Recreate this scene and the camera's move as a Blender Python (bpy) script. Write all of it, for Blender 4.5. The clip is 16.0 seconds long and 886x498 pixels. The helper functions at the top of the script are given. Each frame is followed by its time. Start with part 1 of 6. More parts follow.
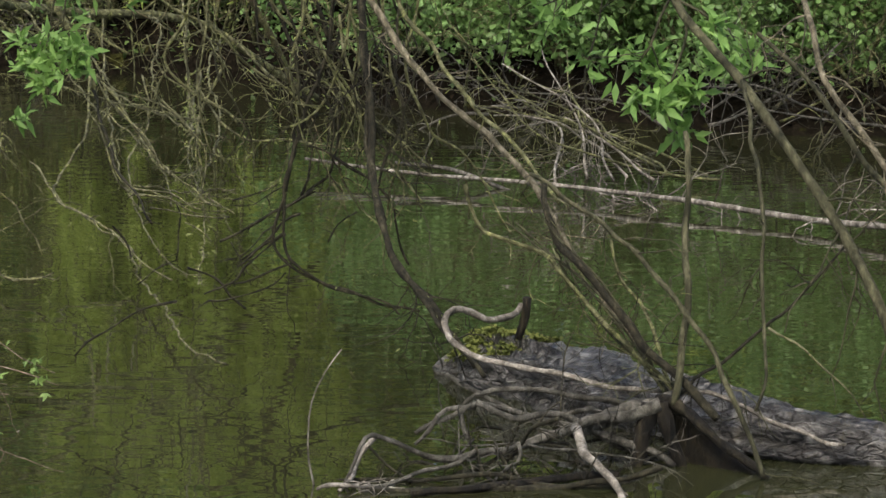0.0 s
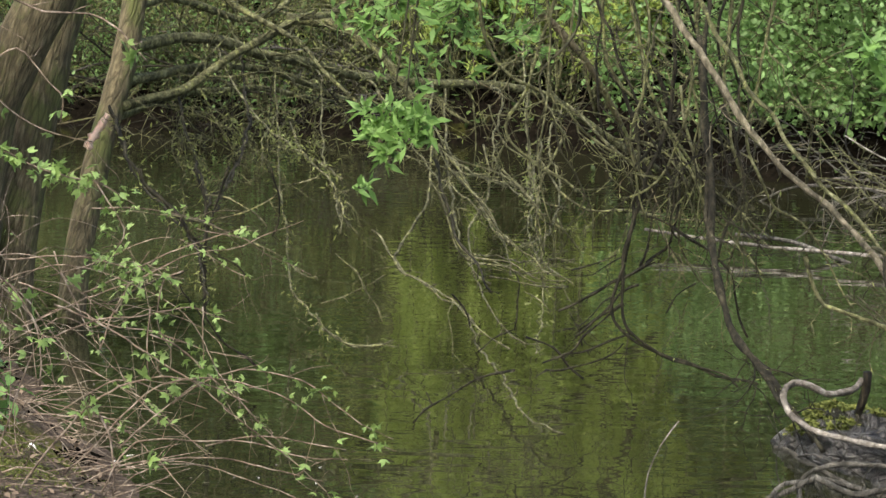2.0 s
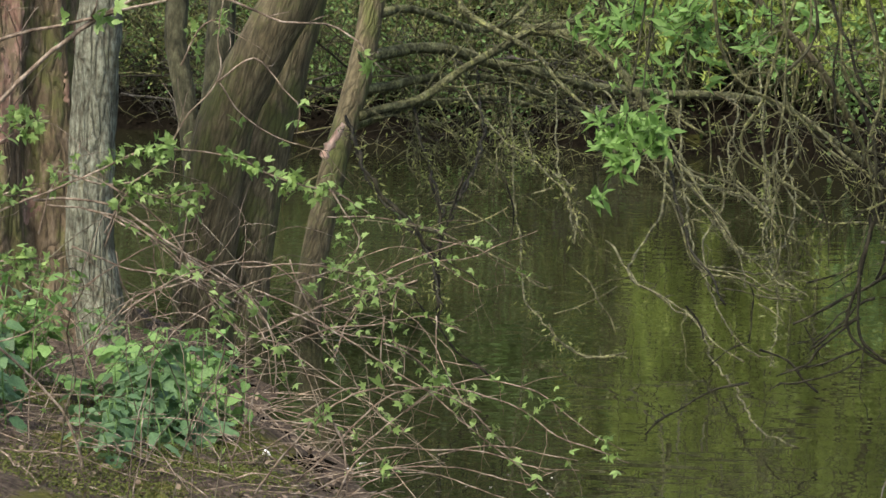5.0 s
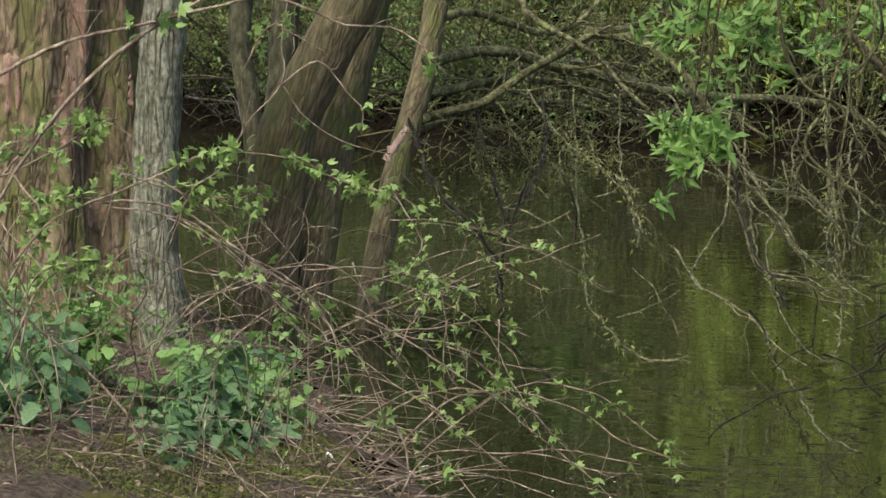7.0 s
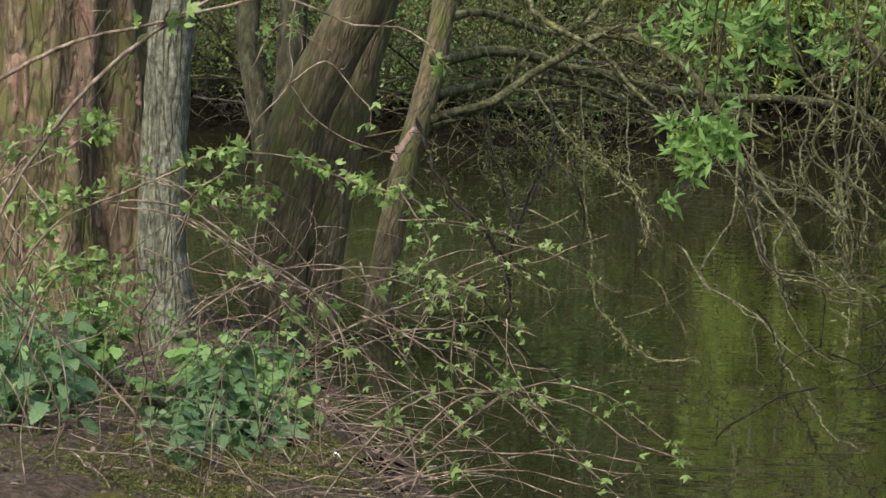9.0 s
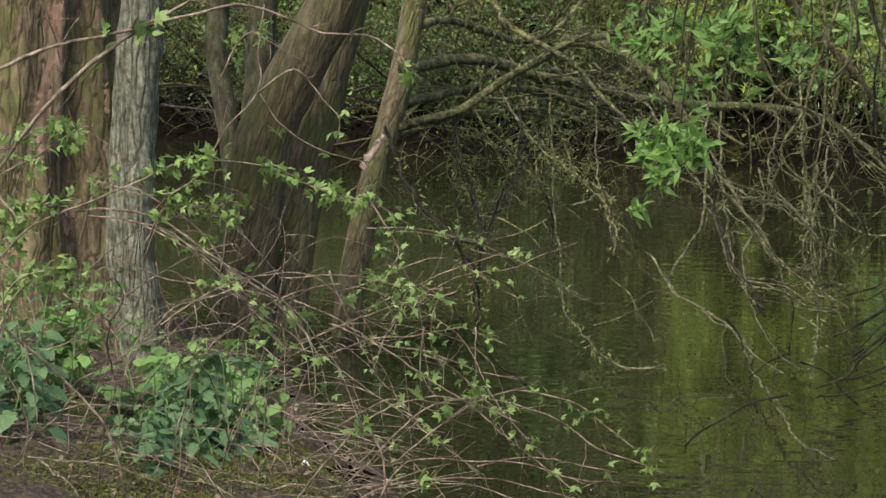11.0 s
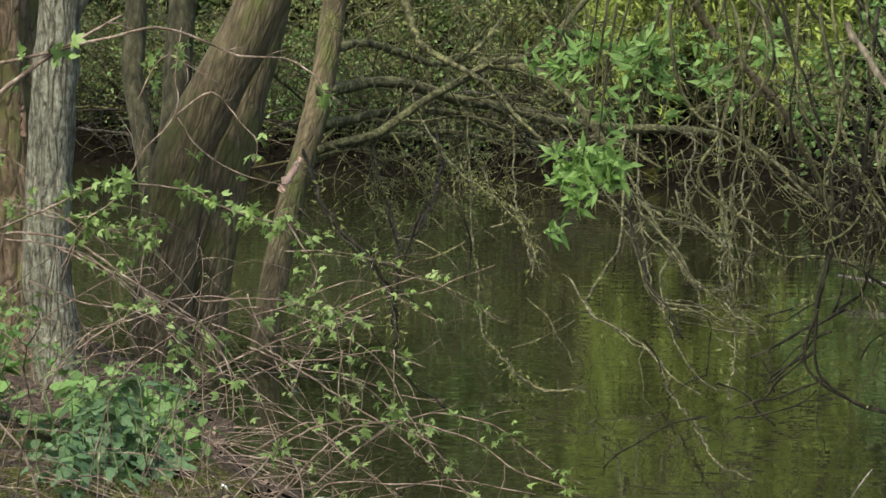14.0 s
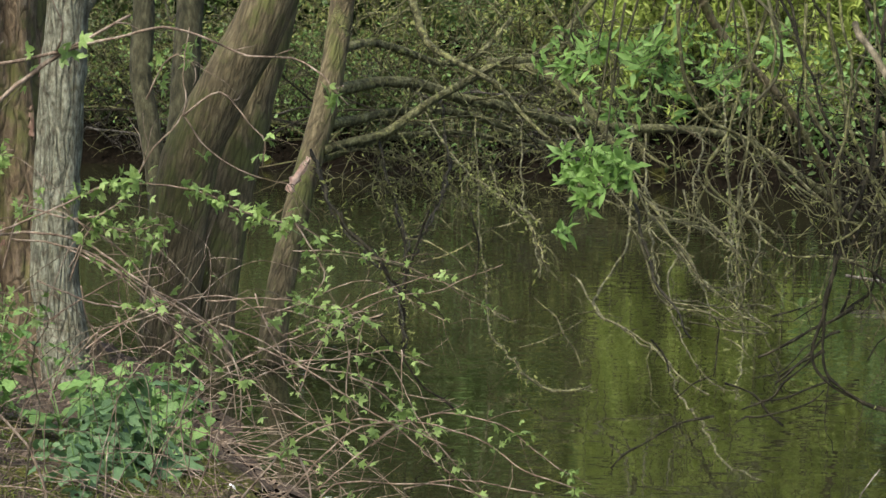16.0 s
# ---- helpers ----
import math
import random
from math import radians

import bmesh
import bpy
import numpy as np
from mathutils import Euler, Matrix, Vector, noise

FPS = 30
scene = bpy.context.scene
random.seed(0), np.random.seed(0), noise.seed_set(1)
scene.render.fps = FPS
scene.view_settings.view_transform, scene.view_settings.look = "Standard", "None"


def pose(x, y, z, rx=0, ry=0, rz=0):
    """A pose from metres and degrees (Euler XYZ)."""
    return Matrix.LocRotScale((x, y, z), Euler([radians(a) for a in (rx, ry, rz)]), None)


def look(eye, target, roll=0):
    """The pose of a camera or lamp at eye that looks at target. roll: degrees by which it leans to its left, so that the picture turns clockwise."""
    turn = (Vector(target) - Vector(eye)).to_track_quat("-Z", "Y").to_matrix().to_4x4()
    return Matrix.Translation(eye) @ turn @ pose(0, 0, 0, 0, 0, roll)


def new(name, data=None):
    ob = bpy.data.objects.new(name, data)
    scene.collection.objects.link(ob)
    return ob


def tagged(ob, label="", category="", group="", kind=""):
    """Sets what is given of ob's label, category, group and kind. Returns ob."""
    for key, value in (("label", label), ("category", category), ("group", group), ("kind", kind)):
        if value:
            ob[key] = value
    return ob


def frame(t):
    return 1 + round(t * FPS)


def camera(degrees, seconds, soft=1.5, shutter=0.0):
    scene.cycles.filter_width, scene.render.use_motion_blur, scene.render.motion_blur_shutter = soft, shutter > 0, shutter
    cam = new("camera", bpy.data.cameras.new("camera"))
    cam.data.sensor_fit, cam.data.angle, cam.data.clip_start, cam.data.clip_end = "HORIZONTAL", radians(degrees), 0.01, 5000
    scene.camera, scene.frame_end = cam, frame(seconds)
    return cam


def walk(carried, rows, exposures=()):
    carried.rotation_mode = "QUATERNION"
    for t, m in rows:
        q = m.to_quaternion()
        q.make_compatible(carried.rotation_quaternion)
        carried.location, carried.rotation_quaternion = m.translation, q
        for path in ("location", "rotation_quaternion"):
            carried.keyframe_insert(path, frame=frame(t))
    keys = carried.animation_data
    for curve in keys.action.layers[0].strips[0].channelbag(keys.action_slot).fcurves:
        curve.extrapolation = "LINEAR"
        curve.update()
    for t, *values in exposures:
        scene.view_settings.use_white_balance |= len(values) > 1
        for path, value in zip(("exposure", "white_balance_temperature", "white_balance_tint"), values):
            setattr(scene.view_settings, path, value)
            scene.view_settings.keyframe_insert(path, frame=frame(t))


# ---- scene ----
# ------------------------------------------------------------------ camera
# The camera stands on the bank and turns: seconds, yaw, pitch, roll.
cam = camera(18.0, 16.0, soft=1.5)
EYE = 1.75
ROWS = [
    (0.0, -0.000, -7.239, 0.075),
    (0.5, 1.709, -6.904, 0.074),
    (1.0, 4.217, -6.778, 0.030),
    (1.5, 5.140, -6.331, 0.036),
    (2.0, 6.974, -5.802, -0.007),
    (2.5, 7.699, -5.804, -0.016),
    (3.0, 8.966, -5.738, -0.032),
    (3.5, 9.581, -5.682, -0.031),
    (4.0, 10.330, -5.632, -0.030),
    (4.5, 10.724, -5.621, -0.042),
    (4.7, 11.325, -5.591, -0.058),
    (6.8, 12.718, -5.572, 0.009),
    (7.0, 13.073, -5.519, -0.005),
    (7.5, 13.582, -5.486, 0.001),
    (8.0, 13.633, -5.474, -0.004),
    (8.5, 13.409, -5.503, 0.005),
    (10.8, 12.878, -5.497, 0.004),
    (11.0, 12.593, -5.355, 0.014),
    (11.5, 12.254, -4.801, 0.009),
    (12.0, 11.708, -4.685, 0.010),
    (12.5, 11.326, -4.711, -0.001),
    (13.0, 10.848, -4.830, 0.007),
    (13.5, 10.853, -4.883, -0.004),
    (14.0, 10.909, -4.890, -0.010),
    (14.5, 10.960, -4.905, -0.009),
    (15.0, 10.973, -4.885, -0.010),
    (15.5, 11.008, -4.915, -0.005),
    (16.0, 11.068, -4.893, -0.008),
]
walk(cam, [(t, pose(0, 0, EYE, 0, 0, yaw) @ pose(0, 0, 0, 90 + pitch, 0, 0) @ pose(0, 0, 0, 0, 0, roll)) for t, yaw, pitch, roll in ROWS],
     [(0.0, 1.1), (1.0, 1.38), (1.5, 1.5), (3.0, 1.5), (4.5, 1.37), (7.0, 1.14), (8.5, 1.08), (11.0, 1.07), (12.5, 1.12), (14.5, 1.24), (16.0, 1.31)])

# ------------------------------------------------------------------ light: a bright overcast day
world = bpy.data.worlds.new("overcast_sky")
scene.world = world
world.use_nodes = True
wn = world.node_tree.nodes
sky = wn.new("ShaderNodeTexSky")
sky.sky_type = "NISHITA"
sky.sun_disc = False
sky.sun_elevation = radians(52)
sky.sun_rotation = radians(200)
sky.air_density, sky.dust_density, sky.ozone_density = 1.0, 4.0, 1.0
world.node_tree.links.new(sky.outputs[0], wn["Background"].inputs[0])
wn["Background"].inputs[1].default_value = 0.15
sun_data = bpy.data.lights.new("sun", "SUN")
sun_data.energy, sun_data.angle, sun_data.color = 1.6, radians(18), (1.0, 0.96, 0.9)
sun = new("sun", sun_data)
sun.matrix_basis = look((0, 0, 30), Vector((0, 0, 30)) - Vector((math.sin(radians(200)) * math.cos(radians(52)), math.cos(radians(200)) * math.cos(radians(52)), math.sin(radians(52)))))


# ------------------------------------------------------------------ materials
def nodes_of(name):
    m = bpy.data.materials.new(name)
    m.use_nodes = True
    return m, m.node_tree.nodes, m.node_tree.links


def noise_tex(n, l, scale, detail=6, vec=None, rough=0.6):
    t = n.new("ShaderNodeTexNoise")
    t.inputs["Scale"].default_value, t.inputs["Detail"].default_value, t.inputs["Roughness"].default_value = scale, detail, rough
    if vec:
        l.new(vec, t.inputs["Vector"])
    return t.outputs["Fac"]


def ramp(n, l, fac, stops):
    r = n.new("ShaderNodeValToRGB")
    e = r.color_ramp.elements
    while len(e) < len(stops):
        e.new(0.5)
    for k, (p, c) in zip(e, stops):
        k.position, k.color = p, (*c, 1)
    l.new(fac, r.inputs[0])
    return r.outputs["Color"]


def mix(n, l, fac, a, b, how="MIX"):
    m = n.new("ShaderNodeMix")
    m.data_type, m.blend_type = "RGBA", how
    for sock, v in ((m.inputs[0], fac), (m.inputs[6], a), (m.inputs[7], b)):
        if isinstance(v, (int, float)):
            sock.default_value = v
        elif isinstance(v, tuple):
            sock.default_value = (*v, 1)
        else:
            l.new(v, sock)
    return m.outputs[2]


def stretch(n, l, scale, lean=0.0):
    tc, mp = n.new("ShaderNodeTexCoord"), n.new("ShaderNodeMapping")
    mp.vector_type = "TEXTURE"
    mp.inputs["Scale"].default_value = tuple(1 / x for x in scale)
    mp.inputs["Rotation"].default_value = (0, lean, 0)
    l.new(tc.outputs["Object"], mp.inputs["Vector"])
    return mp.outputs["Vector"]


def bark(name, dark, mid, light, moss=None, moss_at=0.55, grain=(30, 30, 6), fine=9.0, rough=0.9, bump=0.6, blotch=0.5, stops=(0.36, 0.5, 0.66), plates=None, gloss=0.2, lean=0.0):
    """Bark or bare wood: long grain, cracks, blotches, patches of lichen or moss, relief."""
    m, n, l = nodes_of(name)
    b = n["Principled BSDF"]
    g = noise_tex(n, l, 1.0, 9, stretch(n, l, grain, lean), 0.7)
    c = ramp(n, l, g, list(zip(stops, (dark, mid, light))))
    spots = noise_tex(n, l, 1.0, 6, stretch(n, l, tuple(x * 0.3 for x in grain), lean), 0.65)
    k = n.new("ShaderNodeMapRange")
    k.inputs["From Min"].default_value, k.inputs["From Max"].default_value = 0.35, 0.65
    k.inputs["To Min"].default_value, k.inputs["To Max"].default_value = 1 - blotch, 1 + blotch * 0.6
    l.new(spots, k.inputs["Value"])
    hs = n.new("ShaderNodeHueSaturation")
    l.new(k.outputs[0], hs.inputs["Value"])
    l.new(c, hs.inputs["Color"])
    c = hs.outputs["Color"]
    if moss:
        big = noise_tex(n, l, fine, 6, stretch(n, l, (1, 1, 0.6)), 0.7)
        w = ramp(n, l, big, [(moss_at, (0, 0, 0)), (moss_at + 0.1, (1, 1, 1))])
        c = mix(n, l, w, c, mix(n, l, g, tuple(x * 0.4 for x in moss), tuple(x * 1.5 for x in moss)))
    relief = g
    if plates:
        # furrows between long ridges of bark
        v = stretch(n, l, plates, lean)
        warp = n.new("ShaderNodeTexNoise")
        warp.inputs["Scale"].default_value, warp.inputs["Detail"].default_value = 1.3, 4
        l.new(v, warp.inputs["Vector"])
        vm = n.new("ShaderNodeVectorMath")
        vm.operation = "MULTIPLY_ADD"
        l.new(warp.outputs["Color"], vm.inputs[0])
        vm.inputs[1].default_value = (0.8, 0.8, 0.8)
        l.new(v, vm.inputs[2])
        vor = n.new("ShaderNodeTexVoronoi")
        vor.feature = "DISTANCE_TO_EDGE"
        vor.inputs["Scale"].default_value = 1.0
        l.new(vm.outputs[0], vor.inputs["Vector"])
        ridge = ramp(n, l, vor.outputs["Distance"], [(0.0, (0, 0, 0)), (0.16, (1, 1, 1))])
        c = mix(n, l, ridge, mix(n, l, 0.5, c, tuple(x * 0.6 for x in dark)), c)
        h = n.new("ShaderNodeMath")
        h.operation = "MULTIPLY_ADD"
        l.new(ridge, h.inputs[0])
        h.inputs[1].default_value = 0.5
        l.new(g, h.inputs[2])
        relief = h.outputs[0]
    l.new(c, b.inputs["Base Color"])
    b.inputs["Roughness"].default_value = rough
    b.inputs["Specular IOR Level"].default_value = gloss
    bp = n.new("ShaderNodeBump")
    bp.inputs["Strength"].default_value, bp.inputs["Distance"].default_value = bump, 0.05
    l.new(relief, bp.inputs["Height"])
    l.new(bp.outputs[0], b.inputs["Normal"])
    return m


def leafy(name, colours, trans=0.4, rough=0.5, by_object=False, gloss=0.35):
    """Leaves: hue varies from leaf to leaf, light passes through."""
    m, n, l = nodes_of(name)
    b = n["Principled BSDF"]
    if by_object:
        r = n.new("ShaderNodeObjectInfo").outputs["Random"]
    else:
        r = n.new("ShaderNodeNewGeometry").outputs["Random Per Island"]
    k = len(colours)
    c = ramp(n, l, r, [(i / max(1, k - 1), col) for i, col in enumerate(colours)])
    f = noise_tex(n, l, 14.0, 3, stretch(n, l, (1, 1, 1)))
    c = mix(n, l, 0.35, c, ramp(n, l, f, [(0.35, tuple(x * 0.6 for x in colours[0])), (0.65, colours[-1])]))
    l.new(c, b.inputs["Base Color"])
    b.inputs["Roughness"].default_value = rough
    b.inputs["Specular IOR Level"].default_value = gloss
    t, ms = n.new("ShaderNodeBsdfTranslucent"), n.new("ShaderNodeMixShader")
    l.new(c, t.inputs["Color"])
    ms.inputs[0].default_value = trans
    l.new(b.outputs[0], ms.inputs[1])
    l.new(t.outputs[0], ms.inputs[2])
    l.new(ms.outputs[0], n["Material Output"].inputs["Surface"])
    return m


M_TRUNK = bark("mossy_brown_bark", (0.055, 0.045, 0.024), (0.125, 0.104, 0.056), (0.21, 0.178, 0.1), (0.11, 0.118, 0.04), 0.49, (46, 46, 9), 5.0, bump=0.5, blotch=0.2, stops=(0.34, 0.5, 0.66), plates=(34, 34, 4), lean=radians(16))
M_GREY = bark("lichen_grey_bark", (0.078, 0.068, 0.043), (0.22, 0.224, 0.152), (0.37, 0.385, 0.28), (0.14, 0.13, 0.06), 0.58, (50, 50, 26), 9.0, bump=0.9, blotch=0.3, stops=(0.34, 0.49, 0.64), plates=(30, 30, 4.5))
M_BOLE = bark("old_mossy_bole_bark", (0.065, 0.048, 0.028), (0.15, 0.112, 0.066), (0.26, 0.205, 0.135), (0.12, 0.118, 0.042), 0.47, (30, 30, 11), 6.5, bump=0.6, blotch=0.4, stops=(0.34, 0.5, 0.66), plates=(20, 20, 6))
M_FLAKE = bark("pink_inner_bark", (0.12, 0.072, 0.05), (0.235, 0.145, 0.105), (0.36, 0.24, 0.185), (0.15, 0.115, 0.07), 0.47, (30, 30, 10), 16.0, bump=0.5, blotch=0.35)
M_DEADWOOD = bark("grey_dead_wood", (0.018, 0.017, 0.012), (0.06, 0.056, 0.044), (0.16, 0.15, 0.125), (0.03, 0.027, 0.02), 0.6, (30, 30, 16), 12.0, bump=0.6)
M_LICHEN = bark("pale_lichen_twig", (0.032, 0.03, 0.016), (0.1, 0.097, 0.05), (0.23, 0.225, 0.13), (0.25, 0.25, 0.1), 0.53, (30, 30, 30), 26.0)
M_TWIG = bark("lichen_twig", (0.022, 0.021, 0.009), (0.077, 0.077, 0.032), (0.19, 0.19, 0.1), (0.2, 0.21, 0.075), 0.55, (30, 30, 30), 30.0)
M_DARKTWIG = bark("dark_twig", (0.006, 0.0055, 0.003), (0.021, 0.019, 0.0105), (0.058, 0.052, 0.03), None, 0.6, (40, 40, 20))
M_PALE = bark("bleached_wood", (0.05, 0.044, 0.034), (0.15, 0.134, 0.107), (0.36, 0.33, 0.28), (0.08, 0.062, 0.045), 0.6, (30, 30, 20), 14.0, bump=0.5)
M_PEEL = bark("peeled_brown_branch", (0.045, 0.04, 0.024), (0.12, 0.105, 0.066), (0.27, 0.235, 0.165), (0.06, 0.05, 0.03), 0.57, (30, 30, 10), 8.0)
M_OLIVE = bark("olive_green_branch", (0.018, 0.018, 0.009), (0.048, 0.047, 0.024), (0.105, 0.1, 0.056), (0.06, 0.055, 0.03), 0.58, (30, 30, 10), 10.0)
M_CANE = bark("dry_cane", (0.07, 0.05, 0.034), (0.175, 0.132, 0.09), (0.36, 0.3, 0.23), None, 0.6, (40, 40, 20), bump=0.2)
M_LOG = bark("rotten_wet_log", (0.016, 0.014, 0.012), (0.09, 0.084, 0.074), (0.29, 0.28, 0.255), (0.1, 0.088, 0.06), 0.56, (24, 26, 34), 13.0, rough=0.32, bump=0.9, blotch=0.7, stops=(0.34, 0.5, 0.66), plates=(16, 22, 30), gloss=0.5)
M_STUMP = bark("dark_wet_stump", (0.004, 0.004, 0.003), (0.016, 0.013, 0.008), (0.05, 0.042, 0.022), (0.05, 0.052, 0.012), 0.66, (24, 24, 6), 10.0, rough=0.7, bump=1.0)
M_BREAK = bark("fresh_broken_wood", (0.55, 0.36, 0.24), (0.75, 0.52, 0.38), (0.85, 0.66, 0.52), None, 0.6, (60, 60, 10), blotch=0.2)
M_LEAF = leafy("fresh_green_leaf", [(0.075, 0.138, 0.034), (0.138, 0.238, 0.064), (0.215, 0.35, 0.11)])
M_SPRAY = leafy("pale_willow_leaf", [(0.085, 0.17, 0.032), (0.155, 0.29, 0.062), (0.25, 0.41, 0.11)], 0.5)
M_LIME = leafy("young_lime_leaf", [(0.1, 0.12, 0.03), (0.17, 0.2, 0.05), (0.26, 0.29, 0.09)])
M_WILLOW = leafy("yellow_green_leaf", [(0.19, 0.255, 0.045), (0.32, 0.41, 0.09), (0.44, 0.53, 0.14)], 0.5)
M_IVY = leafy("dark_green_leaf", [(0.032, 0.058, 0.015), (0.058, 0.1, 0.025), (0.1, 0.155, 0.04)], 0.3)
M_NETTLE = leafy("nettle_leaf", [(0.05, 0.1, 0.036), (0.085, 0.165, 0.062), (0.145, 0.24, 0.1)], 0.35, 0.55, True)
M_FRESH = leafy("fresh_nettle_leaf", [(0.08, 0.16, 0.035), (0.145, 0.265, 0.065), (0.22, 0.36, 0.11)], 0.35, 0.55, True)
M_BRAMBLE = leafy("bramble_leaf", [(0.115, 0.19, 0.04), (0.2, 0.31, 0.075), (0.3, 0.42, 0.135)], 0.4, 0.5, True)
# very dark leaves: the shade of the overhung bank is put into their colour
M_LITTER = leafy("shaded_dead_leaf", [(0.004, 0.003, 0.002), (0.008, 0.0063, 0.004), (0.026, 0.02, 0.013)], 0.1, 0.9, gloss=0.02)
M_STRAW = leafy("pale_dead_leaf", [(0.035, 0.024, 0.015), (0.1, 0.072, 0.045), (0.24, 0.18, 0.12)], 0.1, 0.8)
M_MOSS = leafy("cushion_moss", [(0.045, 0.06, 0.009), (0.08, 0.095, 0.016), (0.13, 0.14, 0.03)], 0.2, 0.9)

# bare earth, mud and moss; the far bank's shade is in these dark colours
M_GROUND, n, l = nodes_of("shaded_bank_earth")
b = n["Principled BSDF"]
v = stretch(n, l, (1, 1, 1))
fine_n, big_n, grit = noise_tex(n, l, 18, 8, v, 0.7), noise_tex(n, l, 1.7, 6, v), noise_tex(n, l, 70, 4, v)
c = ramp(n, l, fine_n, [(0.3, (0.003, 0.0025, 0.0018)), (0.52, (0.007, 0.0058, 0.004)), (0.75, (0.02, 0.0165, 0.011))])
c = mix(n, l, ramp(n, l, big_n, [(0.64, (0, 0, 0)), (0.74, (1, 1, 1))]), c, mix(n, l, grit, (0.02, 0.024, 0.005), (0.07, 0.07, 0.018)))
l.new(c, b.inputs["Base Color"])
b.inputs["Roughness"].default_value = 0.9
b.inputs["Specular IOR Level"].default_value = 0.0
bp = n.new("ShaderNodeBump")
bp.inputs["Strength"].default_value, bp.inputs["Distance"].default_value = 0.8, 0.03
l.new(fine_n, bp.inputs["Height"])
l.new(bp.outputs[0], b.inputs["Normal"])

# murky green pond water
M_WATER, n, l = nodes_of("pond_water")
b = n["Principled BSDF"]
v = stretch(n, l, (1, 1, 1))
murk = noise_tex(n, l, 0.35, 4, v)
l.new(ramp(n, l, murk, [(0.35, (0.0155, 0.0168, 0.0066)), (0.65, (0.0195, 0.021, 0.0084))]), b.inputs["Base Color"])
b.inputs["Roughness"].default_value = 0.02
b.inputs["IOR"].default_value = 1.46
w1 = noise_tex(n, l, 1.0, 1, stretch(n, l, (0.9, 2.2, 1)), 0.4)
w2 = noise_tex(n, l, 1.0, 1, stretch(n, l, (2.6, 7, 1)), 0.4)
add = n.new("ShaderNodeMath")
add.operation = "MULTIPLY_ADD"
l.new(w2, add.inputs[0])
add.inputs[1].default_value = 0.6
l.new(w1, add.inputs[2])
bp = n.new("ShaderNodeBump")
bp.inputs["Strength"].default_value, bp.inputs["Distance"].default_value = 0.15, 0.02
l.new(add.outputs[0], bp.inputs["Height"])
l.new(bp.outputs[0], b.inputs["Normal"])

# drier brown earth of the spit, with crumbs and moss
M_SPIT, n, l = nodes_of("dry_spit_earth")
b = n["Principled BSDF"]
v = stretch(n, l, (1, 1, 1))
fine_n, big_n, grit = noise_tex(n, l, 28, 8, v, 0.75), noise_tex(n, l, 3.0, 6, v), noise_tex(n, l, 90, 4, v)
c = ramp(n, l, fine_n, [(0.33, (0.024, 0.018, 0.012)), (0.5, (0.08, 0.06, 0.042)), (0.68, (0.18, 0.14, 0.1))])
c = mix(n, l, ramp(n, l, big_n, [(0.56, (0, 0, 0)), (0.64, (1, 1, 1))]), c, mix(n, l, grit, (0.05, 0.05, 0.012), (0.17, 0.16, 0.04)))
l.new(c, b.inputs["Base Color"])
b.inputs["Roughness"].default_value = 0.95
b.inputs["Specular IOR Level"].default_value = 0.1
bp = n.new("ShaderNodeBump")
bp.inputs["Strength"].default_value, bp.inputs["Distance"].default_value = 1.0, 0.03
l.new(fine_n, bp.inputs["Height"])
l.new(bp.outputs[0], b.inputs["Normal"])

M_WHITE, n, l = nodes_of("white_scrap")
b = n["Principled BSDF"]
l.new(ramp(n, l, noise_tex(n, l, 40, 4), [(0.3, (0.55, 0.52, 0.45)), (0.7, (0.85, 0.84, 0.8))]), b.inputs["Base Color"])
b.inputs["Roughness"].default_value = 0.6


# ------------------------------------------------------------------ mesh helpers
def rng(seed):
    return np.random.RandomState(seed)


class Soup:
    """Vertices and faces gathered for one mesh."""

    def __init__(self):
        self.v, self.f, self.n = [], [], 0

    def add(self, verts, faces):
        self.v.append(np.asarray(verts, float))
        self.f.extend([tuple(int(i) + self.n for i in q) for q in faces])
        self.n += len(verts)

    def add_array(self, verts, quads):
        self.v.append(verts)
        self.f.extend((quads + self.n).tolist())
        self.n += len(verts)

    def mesh(self, name, material, smooth=True):
        me = bpy.data.meshes.new(name)
        me.from_pydata(np.concatenate(self.v).tolist(), [], self.f)
        me.materials.append(material)
        if smooth:
            me.shade_smooth()
        return me


def thing(name, base, label, category, group="", kind=""):
    e = new(name)
    e.empty_display_size = 0.2
    e.location = base
    return tagged(e, label, category, group, kind)


def part(name, data, material, parent, label=""):
    """Links a Soup or a mesh, given in world coordinates, as one mesh object under a thing or a part."""
    me = data.mesh(name, material) if isinstance(data, Soup) else data
    ob = new(name, me)
    if parent is not None:
        ob.parent = parent
        # meshes hold world coordinates, so only the Empty at a thing's base shifts them
        ob.matrix_parent_inverse = Matrix.Translation(-parent.location)
    return tagged(ob, label)


def spline(points, step):
    """Catmull-Rom through the points, sampled about every step metres."""
    p = np.asarray(points, float)
    if len(p) == 2:
        k = max(2, int(np.linalg.norm(p[1] - p[0]) / step) + 1)
        return p[0] + (p[1] - p[0]) * np.linspace(0, 1, k)[:, None]
    q = np.vstack([2 * p[0] - p[1], p, 2 * p[-1] - p[-2]])
    out = []
    for i in range(1, len(q) - 2):
        k = max(2, int(np.linalg.norm(q[i + 1] - q[i]) / step) + 1)
        t = np.linspace(0, 1, k, endpoint=False)[:, None]
        a, b, c, d = q[i - 1], q[i], q[i + 1], q[i + 2]
        out.append(0.5 * (2 * b + (c - a) * t + (2 * a - 5 * b + 4 * c - d) * t * t + (3 * b - a - 3 * c + d) * t ** 3))
    out.append(p[-1:])
    return np.concatenate(out)


